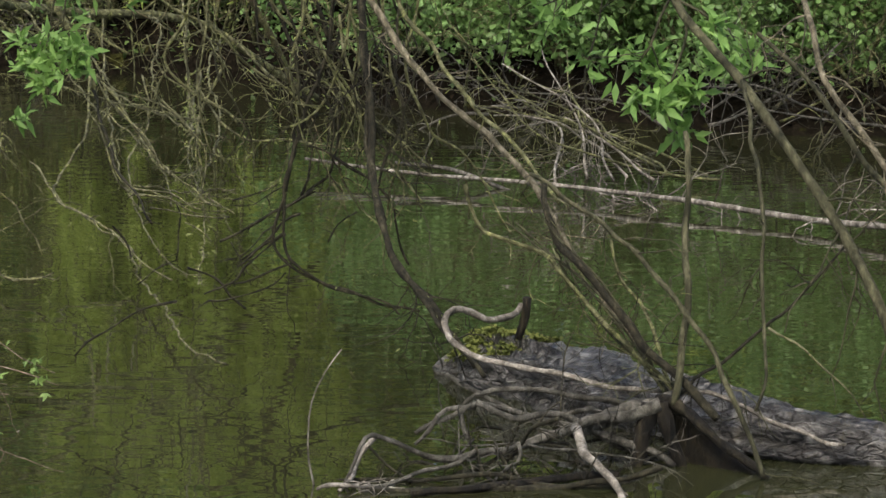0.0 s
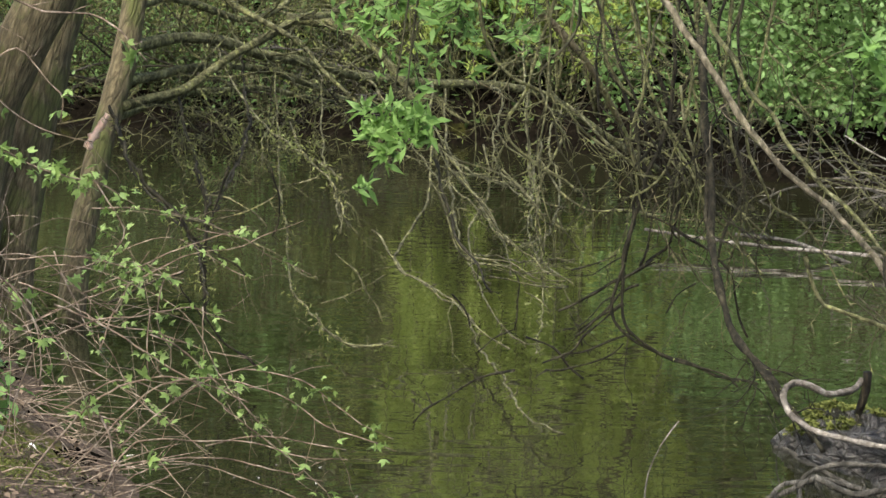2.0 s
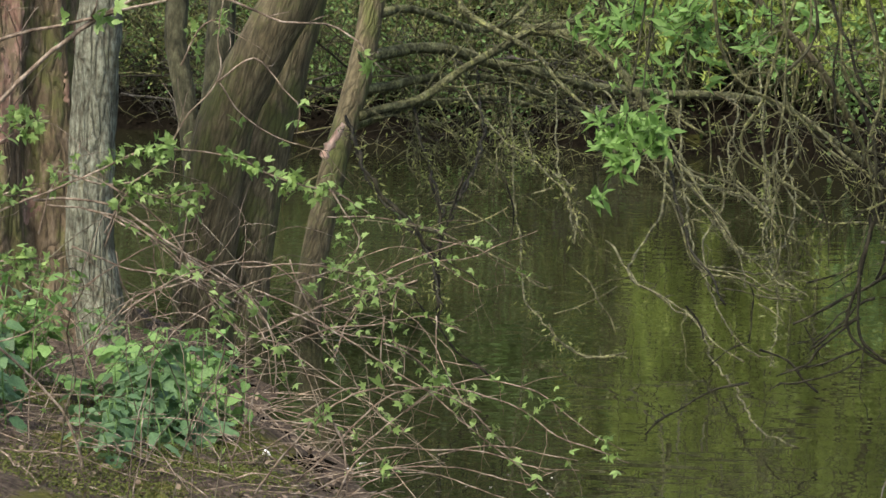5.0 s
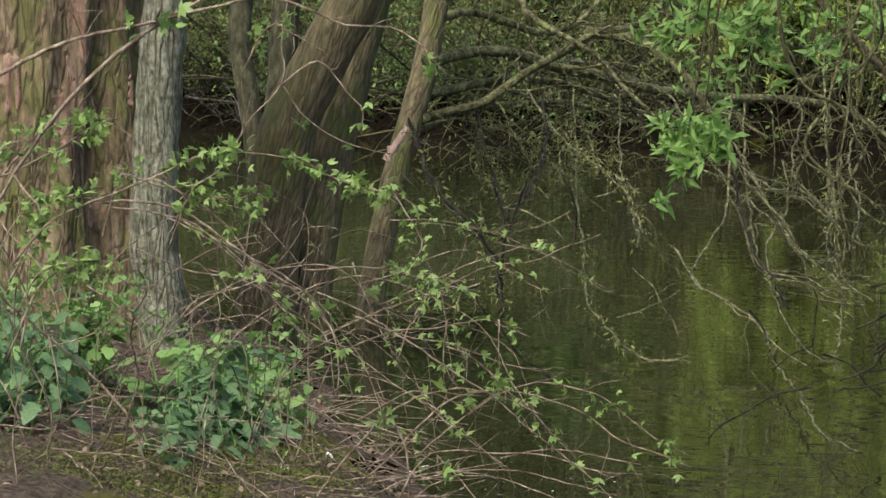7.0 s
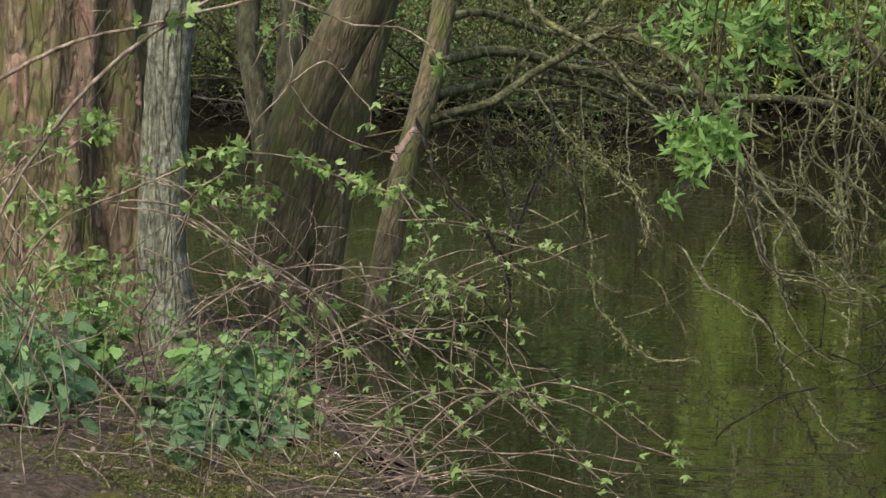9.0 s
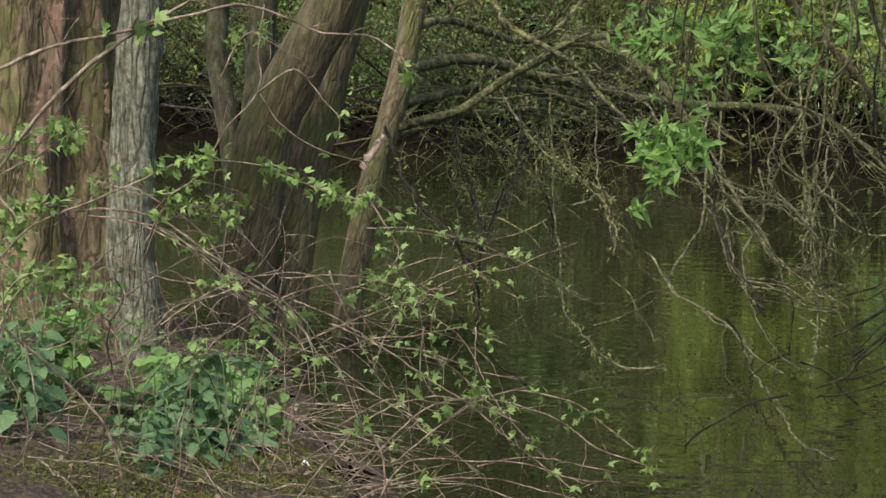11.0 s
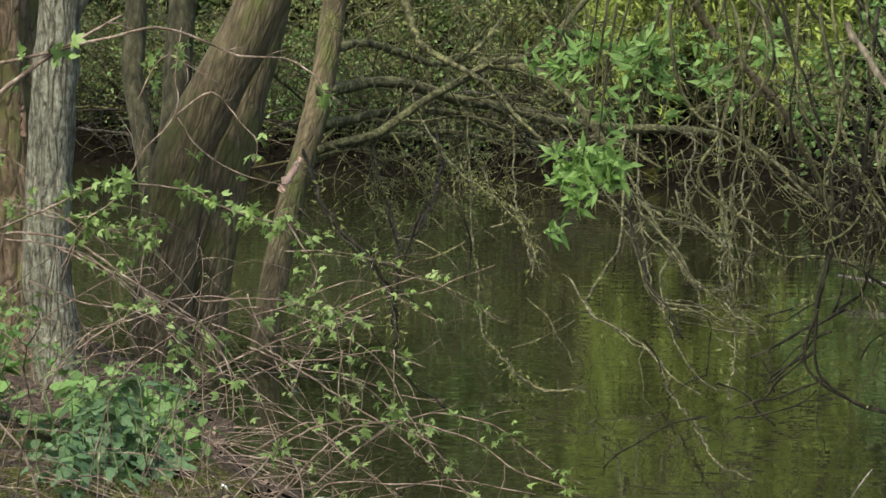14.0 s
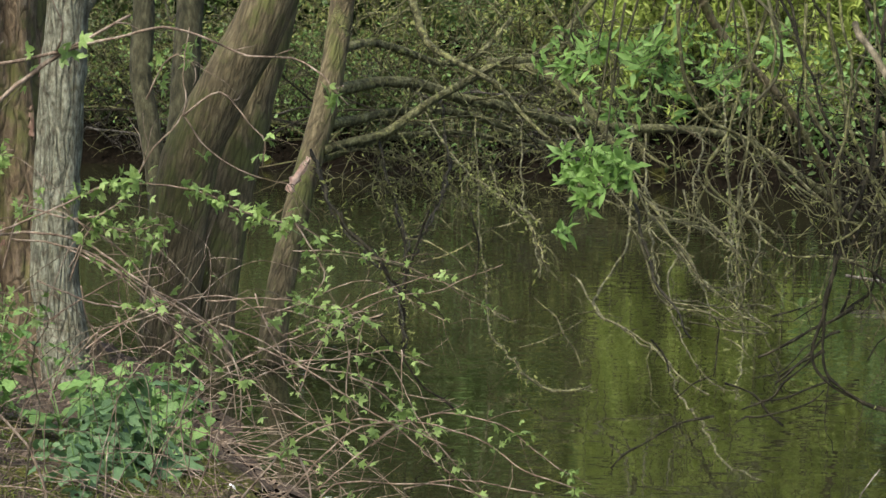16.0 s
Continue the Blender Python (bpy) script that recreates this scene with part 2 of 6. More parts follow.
def tube(soup, path, r0, r1, sides=6, knobs=0.0, seed=0, power=1.0):
    """A tapered round limb along a path, with knots and uneven girth."""
    path = np.asarray(path, float)
    k = len(path)
    tan = np.gradient(path, axis=0)
    tan /= np.linalg.norm(tan, axis=1)[:, None] + 1e-9
    ref = np.array([0.31, 0.2, 0.93]) if abs(tan[0][2]) < 0.8 else np.array([0.95, 0.3, 0.1])
    u = ref - tan * (tan @ ref)[:, None]
    u /= np.linalg.norm(u, axis=1)[:, None] + 1e-9
    w = np.cross(tan, u)
    r = r0 + (r1 - r0) * np.linspace(0, 1, k) ** power
    g = rng(seed)
    ang = np.arange(sides) * 2 * np.pi / sides
    rad = r[:, None] * np.ones((1, sides))
    if knobs:
        lump = g.randn(k, sides)
        lump = lump + np.roll(lump, 1, 0) + np.roll(lump, 1, 1)
        rad = rad * (1 + knobs * 0.5 * lump.clip(-2, 2))
    v = path[:, None] + rad[..., None] * (np.cos(ang)[None, :, None] * u[:, None] + np.sin(ang)[None, :, None] * w[:, None])
    i, j = np.meshgrid(np.arange(k - 1), np.arange(sides), indexing="ij")
    a, b = i * sides + j, i * sides + (j + 1) % sides
    quads = np.stack([a, b, b + sides, a + sides], -1).reshape(-1, 4)
    base = soup.n
    soup.add_array(v.reshape(-1, 3), quads)
    soup.f.append(tuple((base + np.arange(sides)[::-1]).tolist()))
    soup.f.append(tuple((base + (k - 1) * sides + np.arange(sides)).tolist()))


def crooked(start, way, length, g, bend=0.25, droop=0.0, steps=6):
    """A crooked shoot: a path from start along way."""
    p, d = np.array(start, float), np.array(way, float)
    d /= np.linalg.norm(d) + 1e-9
    out = [p.copy()]
    for _ in range(steps):
        d = d + g.randn(3) * bend + np.array([0, 0, -droop])
        d /= np.linalg.norm(d)
        p = p + d * length / steps
        out.append(p.copy())
    return np.array(out)


def shoots(soup, path, count, length, radius, g, levels=1, bend=0.25, droop=0.05, spread=1.0, tips=None, lo=0.15, flat=0.0):
    """Side shoots off a path, which fork again; tips collects their ends and middles."""
    path = np.asarray(path)
    for _ in range(count):
        s = (lo + (1 - lo) * g.rand()) * (len(path) - 1.001)
        i = int(s)
        p = path[i] + (path[i + 1] - path[i]) * (s - i)
        along = path[min(i + 1, len(path) - 1)] - path[max(i - 1, 0)]
        along /= np.linalg.norm(along) + 1e-9
        side = g.randn(3)
        side[1] *= 1 - flat
        side -= along * (side @ along)
        side /= np.linalg.norm(side) + 1e-9
        ln = length * (0.4 + 0.9 * g.rand())
        q = crooked(p, along * 0.7 + side * spread, ln, g, bend, droop, 5 if levels else 4)
        tube(soup, q, radius, radius * 0.45, 4 if radius > 0.006 else 3, 0.15, g.randint(1e6))
        if tips is not None:
            tips.extend([q[-1], q[-2], q[len(q) // 2]])
        if levels:
            shoots(soup, q, g.randint(2, 5), ln * 0.5, radius * 0.6, g, levels - 1, bend, droop, spread, tips, lo, flat)


LEAF_OVAL = (np.array([(0, 0, 0), (-0.3, 0.35, 0.06), (0, 0.4, -0.02), (0.3, 0.35, 0.06), (-0.2, 0.75, 0.02), (0.2, 0.75, 0.02), (0, 1, -0.1)]),
             [(0, 2, 1), (0, 3, 2), (1, 2, 6, 4), (2, 3, 5, 6)])
LEAF_LANCE = (np.array([(0, 0, 0), (-0.13, 0.4, 0.03), (0, 0.45, -0.02), (0.13, 0.4, 0.03), (0, 1, -0.12)]), [(0, 2, 1), (0, 3, 2), (1, 2, 4), (2, 3, 4)])


def turns(k, g, up=0.6):
    """k random leaf frames; up: how far leaves face the sky."""
    nrm = g.randn(k, 3) + np.array([0, 0, up * 2])
    nrm /= np.linalg.norm(nrm, axis=1)[:, None]
    y = g.randn(k, 3) + np.array([0, 0, -0.25])
    y -= nrm * (y * nrm).sum(1)[:, None]
    y /= np.linalg.norm(y, axis=1)[:, None] + 1e-9
    x = np.cross(y, nrm)
    return np.stack([x, y, nrm], 1)


def leaves(soup, places, size, g, shape=LEAF_OVAL, up=0.6, vary=0.5, ways=None):
    """One leaf at each place."""
    places = np.asarray(places, float)
    k = len(places)
    t, f = shape
    fr = turns(k, g, up) if ways is None else ways
    sz = size * (1 - vary / 2 + vary * g.rand(k))
    v = places[:, None] + sz[:, None, None] * np.einsum("vi,kij->kvj", t, fr)
    base = soup.n
    soup.v.append(v.reshape(-1, 3))
    soup.n += k * len(t)
    m = len(t)
    for j in range(k):
        o = base + j * m
        soup.f.extend([tuple(o + i for i in q) for q in f])


# ------------------------------------------------------------------ ground and water
SHORE_X = [-60, -14, -9, -6, -4.4, -2.1, -0.2, 2.1, 3.2, 7, 60]
SHORE_Y = [36, 32, 30.4, 28.8, 28.2, 26.4, 22.9, 20.9, 20.2, 19, 14]
SPIT_Y = [-60, 4, 6, 8, 9.2, 10.6, 12.0, 12.9, 13.6, 16, 60]
SPIT_X = [60, 60, -1.15, -1.88, -2.31, -2.96, -3.42, -4.0, -5.2, -7.5, -25]


def smooth(a, b, x):
    t = np.clip((x - a) / (b - a), 0, 1)
    return t * t * (3 - 2 * t)


def wobble(x, y):
    return 0.5 * np.sin(x * 2.1 + 0.7 * np.sin(y * 1.3)) + 0.3 * np.sin(y * 3.7 + x * 1.1) + 0.2 * np.sin(x * 7.3 - y * 5.1)


def height(x, y):
    """The lie of the land: pond bed, the camera's bank with its spit, the far bank."""
    x, y = np.asarray(x, float), np.asarray(y, float)
    far = y - np.interp(x, SHORE_X, SHORE_Y) - 0.3 * wobble(x * 0.9, y * 0.3)
    near = np.interp(y, SPIT_Y, SPIT_X) - x + 0.12 * wobble(x, y)
    w = wobble(x * 1.7, y * 1.7)
    up_far = 0.36 * smooth(-0.1, 0.5, far) + 0.09 * np.clip(far, 0, 30) + 0.05 * w * smooth(0.2, 1.5, far)
    up_near = 0.2 * smooth(0, 0.35, near) + 0.22 * smooth(0.2, 1.6, near) + 0.035 * w * smooth(0, 0.4, near)
    return -0.7 + 0.7 * np.maximum(smooth(-1.2, 0, far), smooth(-0.8, 0, near)) + np.where(far > -0.1, up_far, 0) + np.where(near > 0, up_near, 0)


def z_at(x, y):
    return float(height(x, y))


xs = np.concatenate([[-320, -160, -80, -45, -30, -22, -18], np.arange(-15, 9.01, 0.16), [11, 15, 25, 50, 120, 320]])
ys = np.concatenate([[-300, -120, -50, -20, -8], np.arange(-3, 36.01, 0.16), [38, 42, 50, 70, 110, 200, 400]])
gx, gy = np.meshgrid(xs, ys)
gz = height(gx, gy)
s = Soup()
i, j = np.meshgrid(np.arange(len(ys) - 1), np.arange(len(xs) - 1), indexing="ij")
a = i * len(xs) + j
s.add_array(np.stack([gx, gy, gz], -1).reshape(-1, 3), np.stack([a, a + 1, a + 1 + len(xs), a + len(xs)], -1).reshape(-1, 4))
tagged(part("ground", s, M_GROUND, None), "muddy earth banks with moss round a pond, darkened for shade", "ground", kind="structure")

# the spit's own skin of dry crumbly earth
s = Soup()
py = np.arange(6.2, 13.8, 0.05)
pu = np.linspace(-0.3, 3.6, 80)
gy = py[:, None] * np.ones_like(pu)[None]
gx = np.interp(gy, SPIT_Y, SPIT_X) - pu[None] * np.ones_like(gy)
clod = np.array([[noise.noise(Vector((a * 5, b * 5, 0))) * 0.6 + noise.noise(Vector((a * 14, b * 14, 4))) * 0.4 for a, b in zip(r1, r2)] for r1, r2 in zip(gx, gy)])
gz = height(gx, gy) + 0.01 + 0.035 * clod.clip(-0.2, 1) * np.clip(pu[None] * 4 + 0.3, 0.1, 1)
i, j = np.meshgrid(np.arange(len(py) - 1), np.arange(len(pu) - 1), indexing="ij")
a = i * len(pu) + j
s.add_array(np.stack([gx, gy, gz], -1).reshape(-1, 3), np.stack([a, a + len(pu), a + 1 + len(pu), a + 1], -1).reshape(-1, 4))
tagged(part("bank", s, M_SPIT, None), "crumbly brown earth bank with moss beside the pond", "bank", kind="structure")

s = Soup()
s.add([(-70, 2, 0), (70, 2, 0), (70, 45, 0), (-70, 45, 0)], [(0, 1, 2, 3)])
tagged(part("water", s, M_WATER, None), "still murky green pond water with faint ripples", "water", kind="structure")

# ------------------------------------------------------------------ far bank: shrubs and woodland
def shrub(name, x, y, wide, tall, count, size, material, shape, label, seed, stems=9, up=0.5, category="shrub", group="shrubs on the far bank", wood=None, hang=0.0, low=0.12, rods=0.0):
    g = rng(seed)
    z = z_at(x, y)
    e = thing(name, (x, y, z), label, category, group)
    lf, tips = Soup(), []
    for _ in range(stems):
        a = g.rand() * 6.28
        lean = np.array([math.cos(a) * wide * 0.5, math.sin(a) * wide * 0.4, tall * (0.7 + 0.3 * g.rand())])
        q = crooked((x + g.randn() * 0.1, y + g.randn() * 0.1, z - 0.05), lean, np.linalg.norm(lean), g, 0.12, 0.02, 8)
        st = Soup()
        tube(st, q, 0.022, 0.006, 5, 0.1, g.randint(1e6))
        tips.extend(q[2:])
        shoots(st, q, 9, wide * 0.35, 0.007, g, 1, 0.25, 0.03, 1.2, tips)
        part("stem", st, wood or M_TWIG, e)
    if rods:
        # upright leafy rods with gaps between them
        tips = []
        for _ in range(int(wide * 14)):
            b0 = (x + (g.rand() - 0.5) * wide, y + (g.rand() - 0.5) * wide, z + 0.3 + 0.8 * g.rand())
            q = crooked(b0, (0.08 * g.randn(), 0.08 * g.randn(), 1), tall * (0.5 + 0.5 * g.rand()), g, 0.05, 0.0, 14)
            st = Soup()
            tube(st, q, 0.009, 0.004, 4, 0.1, g.randint(1e6))
            part("rod", st, wood or M_TWIG, e)
            tips.extend(spline(q, 0.05))
    tips = np.array(tips)[g.rand(len(tips)) < 0.28]
    pick = tips[g.randint(len(tips), size=count)] + g.randn(count, 3) * np.array([0.085, 0.085, 0.07]) * wide * 0.62
    if hang:
        pick[:, 2] -= hang * g.rand(count) ** 2
    if rods:
        pick = tips[g.randint(len(tips), size=count)] + g.randn(count, 3) * rods
    pick = pick[pick[:, 2] > low + 0.15 * g.rand(count)]
    leaves(lf, pick, size, g, shape, up)
    tagged(part("foliage", lf, material, e), kind="stuff")
    return e


def shore_y(x):
    return float(np.interp(x, SHORE_X, SHORE_Y))


g0 = rng(11)
# fresh green bushes over the water
for k, (x, back, wide, tall, cnt) in enumerate([(-0.2, 0.9, 1.5, 1.7, 2600), (0.9, 0.8, 1.6, 1.6, 3200), (2.0, 1.0, 1.7, 1.8, 3200), (3.1, 0.8, 1.6, 1.6, 3000), (4.2, 1.1, 1.8, 1.9, 2600), (1.4, 2.0, 2.2, 2.6, 3000), (3.2, 2.2, 2.2, 2.8, 3000)]):
    shrub("shrub", x, shore_y(x) + back - 0.2, wide, tall, int(cnt * 1.9), 0.068, M_LEAF, LEAF_OVAL, "fresh green leafy bush overhanging the muddy far bank", 100 + k, hang=0.45, low=0.34)
# yellow-green willow scrub in two stands
for k, (x, back, wide, tall, cnt) in enumerate([(-3.35, 0.8, 1.0, 3.6, 6500), (-1.75, 0.9, 1.0, 4.0, 7500), (-2.1, 1.0, 1.0, 4.2, 7500), (-3.6, 1.3, 1.1, 3.6, 5500), (-2.6, 1.6, 1.5, 2.6, 5000), (-1.6, 1.8, 1.3, 4.4, 7000), (-3.9, 2.4, 1.3, 3.9, 5500), (-2.15, 2.0, 1.4, 4.4, 6500)]):
    shrub("willow_bush", x, shore_y(x) + back - 0.35, wide, tall, cnt, 0.11, M_WILLOW, LEAF_LANCE, "yellow-green willow bush with narrow young leaves", 200 + k, 5, hang=0.1, low=0.3, rods=0.045)
# bushes between and beside the willows, their shade put into dark leaf colour
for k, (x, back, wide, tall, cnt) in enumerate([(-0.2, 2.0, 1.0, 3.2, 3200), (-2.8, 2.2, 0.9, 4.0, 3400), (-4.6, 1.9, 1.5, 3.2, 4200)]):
    shrub("shrub", x, shore_y(x) + back - 0.2, wide, tall, cnt, 0.075, M_IVY, LEAF_OVAL, "dark green bush with the shade of the wood in its leaf colour", 260 + k, hang=0.2, low=0.3)
# darker brambles and ivy with bare stems
for k, x in enumerate(np.linspace(-13, -4.4, 17)):
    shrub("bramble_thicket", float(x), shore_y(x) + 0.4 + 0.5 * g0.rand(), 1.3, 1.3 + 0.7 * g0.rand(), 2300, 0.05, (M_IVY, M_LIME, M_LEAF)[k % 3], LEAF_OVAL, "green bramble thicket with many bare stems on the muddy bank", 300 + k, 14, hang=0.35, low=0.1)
# taller woodland behind
for k in range(17):
    x = -20 + 1.8 * k + g0.randn() * 0.4
    shrub("woodland_tree", x, shore_y(x) + 5.0 + 2.5 * g0.rand(), 3.8, 6.5 + 2.5 * g0.rand(), 5200, 0.2, (M_WILLOW if x > 0.5 or -4.4 < x < -1 else (M_LEAF, M_IVY)[k % 2]), LEAF_OVAL, "young woodland tree in spring leaf behind the pond", 400 + k, 7, category="tree", group="woodland behind the pond")
# the wood goes on behind, as one mass of leaves
g = rng(77)
s = Soup()
c = 40000
wx = -45 + 75 * g.rand(c)
wy = np.interp(wx, SHORE_X, SHORE_Y) + 9 + 8 * g.rand(c)
leaves(s, np.stack([wx, wy, height(wx, wy) + (9.5 + 2.5 * np.sin(wx * 0.9)) * g.rand(c) ** 1.2], 1), 0.7, g, LEAF_OVAL, 0.5)
tagged(part("far_woods", s, M_LEAF, None), "dense green wood far behind the pond", "woods", kind="stuff")
# fine dead stems leaning over the muddy slope, dark ones and lichened ones
# the dark set has the overhung bank's shade put into its colour
for material, label, low_x, many in ((M_DARKTWIG, "tangle of thin dead stems on the far bank, darkened for shade", -13.5, 600), (M_TWIG, "tangle of thin olive lichened stems on the far bank", -12.5, 420)):
    s = Soup()
    for _ in range(many):
        x = low_x + 10.0 * g.rand() ** 1.2
        y = float(np.interp(x, SHORE_X, SHORE_Y)) + 0.05 + 1.3 * g.rand()
        q = crooked((x, y, z_at(x, y)), (g.randn() * 0.8, -0.5 * g.rand(), 0.5 + 0.5 * g.rand()), 0.4 + 0.9 * g.rand(), g, 0.2, 0.16, 6)
        tube(s, q, 0.004 + 0.004 * g.rand(), 0.002, 3)
    tagged(part("brushwood", s, material, None), label, "brushwood", kind="stuff")
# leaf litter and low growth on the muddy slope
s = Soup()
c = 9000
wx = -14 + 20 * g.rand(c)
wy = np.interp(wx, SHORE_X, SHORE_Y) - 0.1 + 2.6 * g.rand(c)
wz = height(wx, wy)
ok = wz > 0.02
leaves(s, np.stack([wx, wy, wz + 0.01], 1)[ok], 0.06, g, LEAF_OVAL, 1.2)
tagged(part("leaf_litter", s, M_LITTER, None), "brown dead leaves on the muddy bank, darkened for shade", "leaf litter", kind="stuff")
s = Soup()
c = 12000
wx = -14 + 20 * g.rand(c)
wy = np.interp(wx, SHORE_X, SHORE_Y) + 0.1 + 3.0 * g.rand(c)
clump = np.sin(wx * 3.1 + np.sin(wy * 2.3) * 2) > -0.2
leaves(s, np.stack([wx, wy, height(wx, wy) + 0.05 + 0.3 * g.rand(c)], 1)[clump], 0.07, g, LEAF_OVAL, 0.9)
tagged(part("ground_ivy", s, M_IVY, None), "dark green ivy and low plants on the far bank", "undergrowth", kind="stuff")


# ------------------------------------------------------------------ trees at the water's edge
def limb(parent, name, points, r0, r1, material, seed, twigs=0, length=0.5, radius=0.006, levels=1, tips=None, sides=7, knobs=0.12, bend=0.25, droop=0.05, flat=0.5, step=0.1, label="", wander=0.0, lo=0.15):
    """One limb with its own side shoots, as one mesh."""
    g = rng(seed)
    s = Soup()
    q = spline(points, step)
    if wander:
        w = g.randn(*q.shape)
        for _ in range(3):
            w[1:-1] = (w[:-2] + w[1:-1] * 2 + w[2:]) / 4
        q = q + w * wander * 8
    tube(s, q, r0, r1, sides, knobs, seed)
    if twigs:
        shoots(s, q, twigs, length, radius, g, levels, bend, droop, 1.0, tips, lo, flat)
    if tips is not None:
        tips.extend(q[len(q) // 3:])
    return part(name, s, material, parent, label)


def buds(parent, tips, count, size, material, seed, shape=LEAF_OVAL, scatter=0.03, name="foliage"):
    g = rng(seed)
    tips = np.array(tips)
    s = Soup()
    leaves(s, tips[g.randint(len(tips), size=count)] + g.randn(count, 3) * scatter, size, g, shape, 0.4)
    return tagged(part(name, s, material, parent), kind="stuff")


# the leaning tree with two stems, its limbs spread over the water
tree = thing("leaning_tree", (-3.72, 12.66, 0.09), "leaning brown tree with two mossy stems at the water's edge", "tree")
tips = []
limb(tree, "trunk", [(-3.15, 12.51, 2.04), (-3.29, 12.51, 1.71), (-3.43, 12.51, 1.47), (-3.55, 12.52, 1.26), (-3.65, 12.53, 1.05), (-3.71, 12.55, 0.81), (-3.75, 12.58, 0.54), (-3.78, 12.61, 0.27), (-3.80, 12.64, -0.06)], 0.115, 0.15, M_TRUNK, 1, sides=16, knobs=0.05, step=0.12)
limb(tree, "trunk", [(-3.28, 12.99, 2.08), (-3.36, 12.96, 1.68), (-3.43, 12.92, 1.41), (-3.49, 12.89, 1.17), (-3.54, 12.87, 0.95), (-3.60, 12.83, 0.57), (-3.64, 12.81, 0.25), (-3.66, 12.79, -0.10)], 0.1, 0.125, M_TRUNK, 2, sides=16, knobs=0.05, step=0.12)
limb(tree, "trunk", [(-3.17, 13.84, 2.10), (-3.22, 13.77, 1.70), (-3.27, 13.70, 1.33), (-3.32, 13.63, 1.08), (-3.38, 13.56, 0.83), (-3.43, 13.48, 0.52), (-3.47, 13.42, 0.24), (-3.49, 13.35, -0.03)], 0.06, 0.07, M_TRUNK, 3, sides=12, knobs=0.05, twigs=5, length=0.5, flat=0.8)
# the next two stems take a darker bark in place of their shade
limb(tree, "trunk", [(-4.32, 13.95, 2.08), (-4.29, 13.89, 1.73), (-4.29, 13.84, 1.41), (-4.23, 13.79, 1.15), (-4.18, 13.75, 0.89), (-4.15, 13.70, 0.69), (-4.10, 13.65, 0.26), (-4.06, 13.61, 0.04)], 0.055, 0.06, M_OLIVE, 4, sides=12, knobs=0.06, twigs=5, length=0.5)
limb(tree, "trunk", [(-4.22, 14.60, 2.09), (-4.24, 14.56, 1.70), (-4.26, 14.52, 1.33), (-4.27, 14.48, 1.03), (-4.27, 14.45, 0.64), (-4.25, 14.42, 0.27), (-4.23, 14.39, -0.06)], 0.07, 0.085, M_OLIVE, 5, sides=12, knobs=0.06)
limb(tree, "limb", [(-3.25, 13.62, 1.34), (-3.17, 13.86, 1.36), (-3.05, 14.10, 1.38), (-2.91, 14.35, 1.35), (-2.76, 14.60, 1.28), (-2.62, 14.84, 1.24), (-2.50, 15.08, 1.20), (-2.38, 15.32, 1.14), (-2.23, 15.56, 1.11), (-1.98, 15.81, 1.08), (-1.68, 16.05, 1.06), (-1.45, 16.29, 1.01), (-1.30, 16.52, 0.92), (-1.08, 16.75, 0.74), (-0.76, 16.98, 0.51)], 0.033, 0.02, M_TWIG, 6, 14, 0.7, 0.0066, 1, tips)
limb(tree, "limb", [(-3.27, 13.61, 1.05), (-3.18, 13.76, 1.08), (-3.01, 13.93, 1.13), (-2.84, 14.09, 1.27), (-2.66, 14.25, 1.38), (-2.51, 14.41, 1.48), (-2.39, 14.56, 1.49), (-2.26, 14.70, 1.59), (-2.07, 14.86, 1.82)], 0.026, 0.016, M_TWIG, 7, 15, 0.7, 0.006, 1, tips)
limb(tree, "limb", [(-2.64, 14.77, 1.46), (-2.48, 14.72, 1.45), (-2.32, 14.68, 1.42), (-2.13, 14.63, 1.28), (-2.00, 14.58, 1.14), (-1.92, 14.52, 1.01), (-1.83, 14.46, 0.88), (-1.79, 14.39, 0.68)], 0.03, 0.013, M_TWIG, 8, 5, 0.5, 0.0052, 1, tips)
limb(tree, "limb", [(-3.29, 13.61, 1.17), (-3.18, 13.89, 1.19), (-3.06, 14.17, 1.22), (-2.91, 14.46, 1.22), (-2.75, 14.75, 1.19), (-2.62, 15.02, 1.12), (-2.48, 15.30, 1.03), (-2.26, 15.59, 0.95), (-2.11, 15.86, 0.86)], 0.028, 0.01, M_TWIG, 9, 13, 0.6, 0.0052, 1, tips)
limb(tree, "limb", [(-3.37, 13.59, 0.97), (-3.28, 13.95, 1.02), (-3.13, 14.33, 1.08), (-2.99, 14.70, 1.08), (-2.84, 15.07, 1.08), (-2.69, 15.43, 1.02), (-2.56, 15.79, 0.97)], 0.028, 0.01, M_TWIG, 10, 14, 0.6, 0.0052, 1, tips)
limb(tree, "limb", [(-3.15, 12.61, 1.89), (-2.88, 12.59, 2.01), (-2.36, 12.61, 2.09), (-1.72, 12.63, 2.04), (-1.08, 12.62, 2.06), (-0.46, 12.57, 1.93), (-0.09, 12.50, 1.81)], 0.06, 0.03, M_TRUNK, 11, 0)
limb(tree, "limb", [(-3.30, 13.91, 1.53), (-3.16, 14.19, 1.58), (-3.01, 14.47, 1.52), (-2.88, 14.74, 1.46), (-2.74, 15.01, 1.51), (-2.60, 15.28, 1.70)], 0.026, 0.014, M_TWIG, 12, 13, 0.6, 0.006, 1, tips)
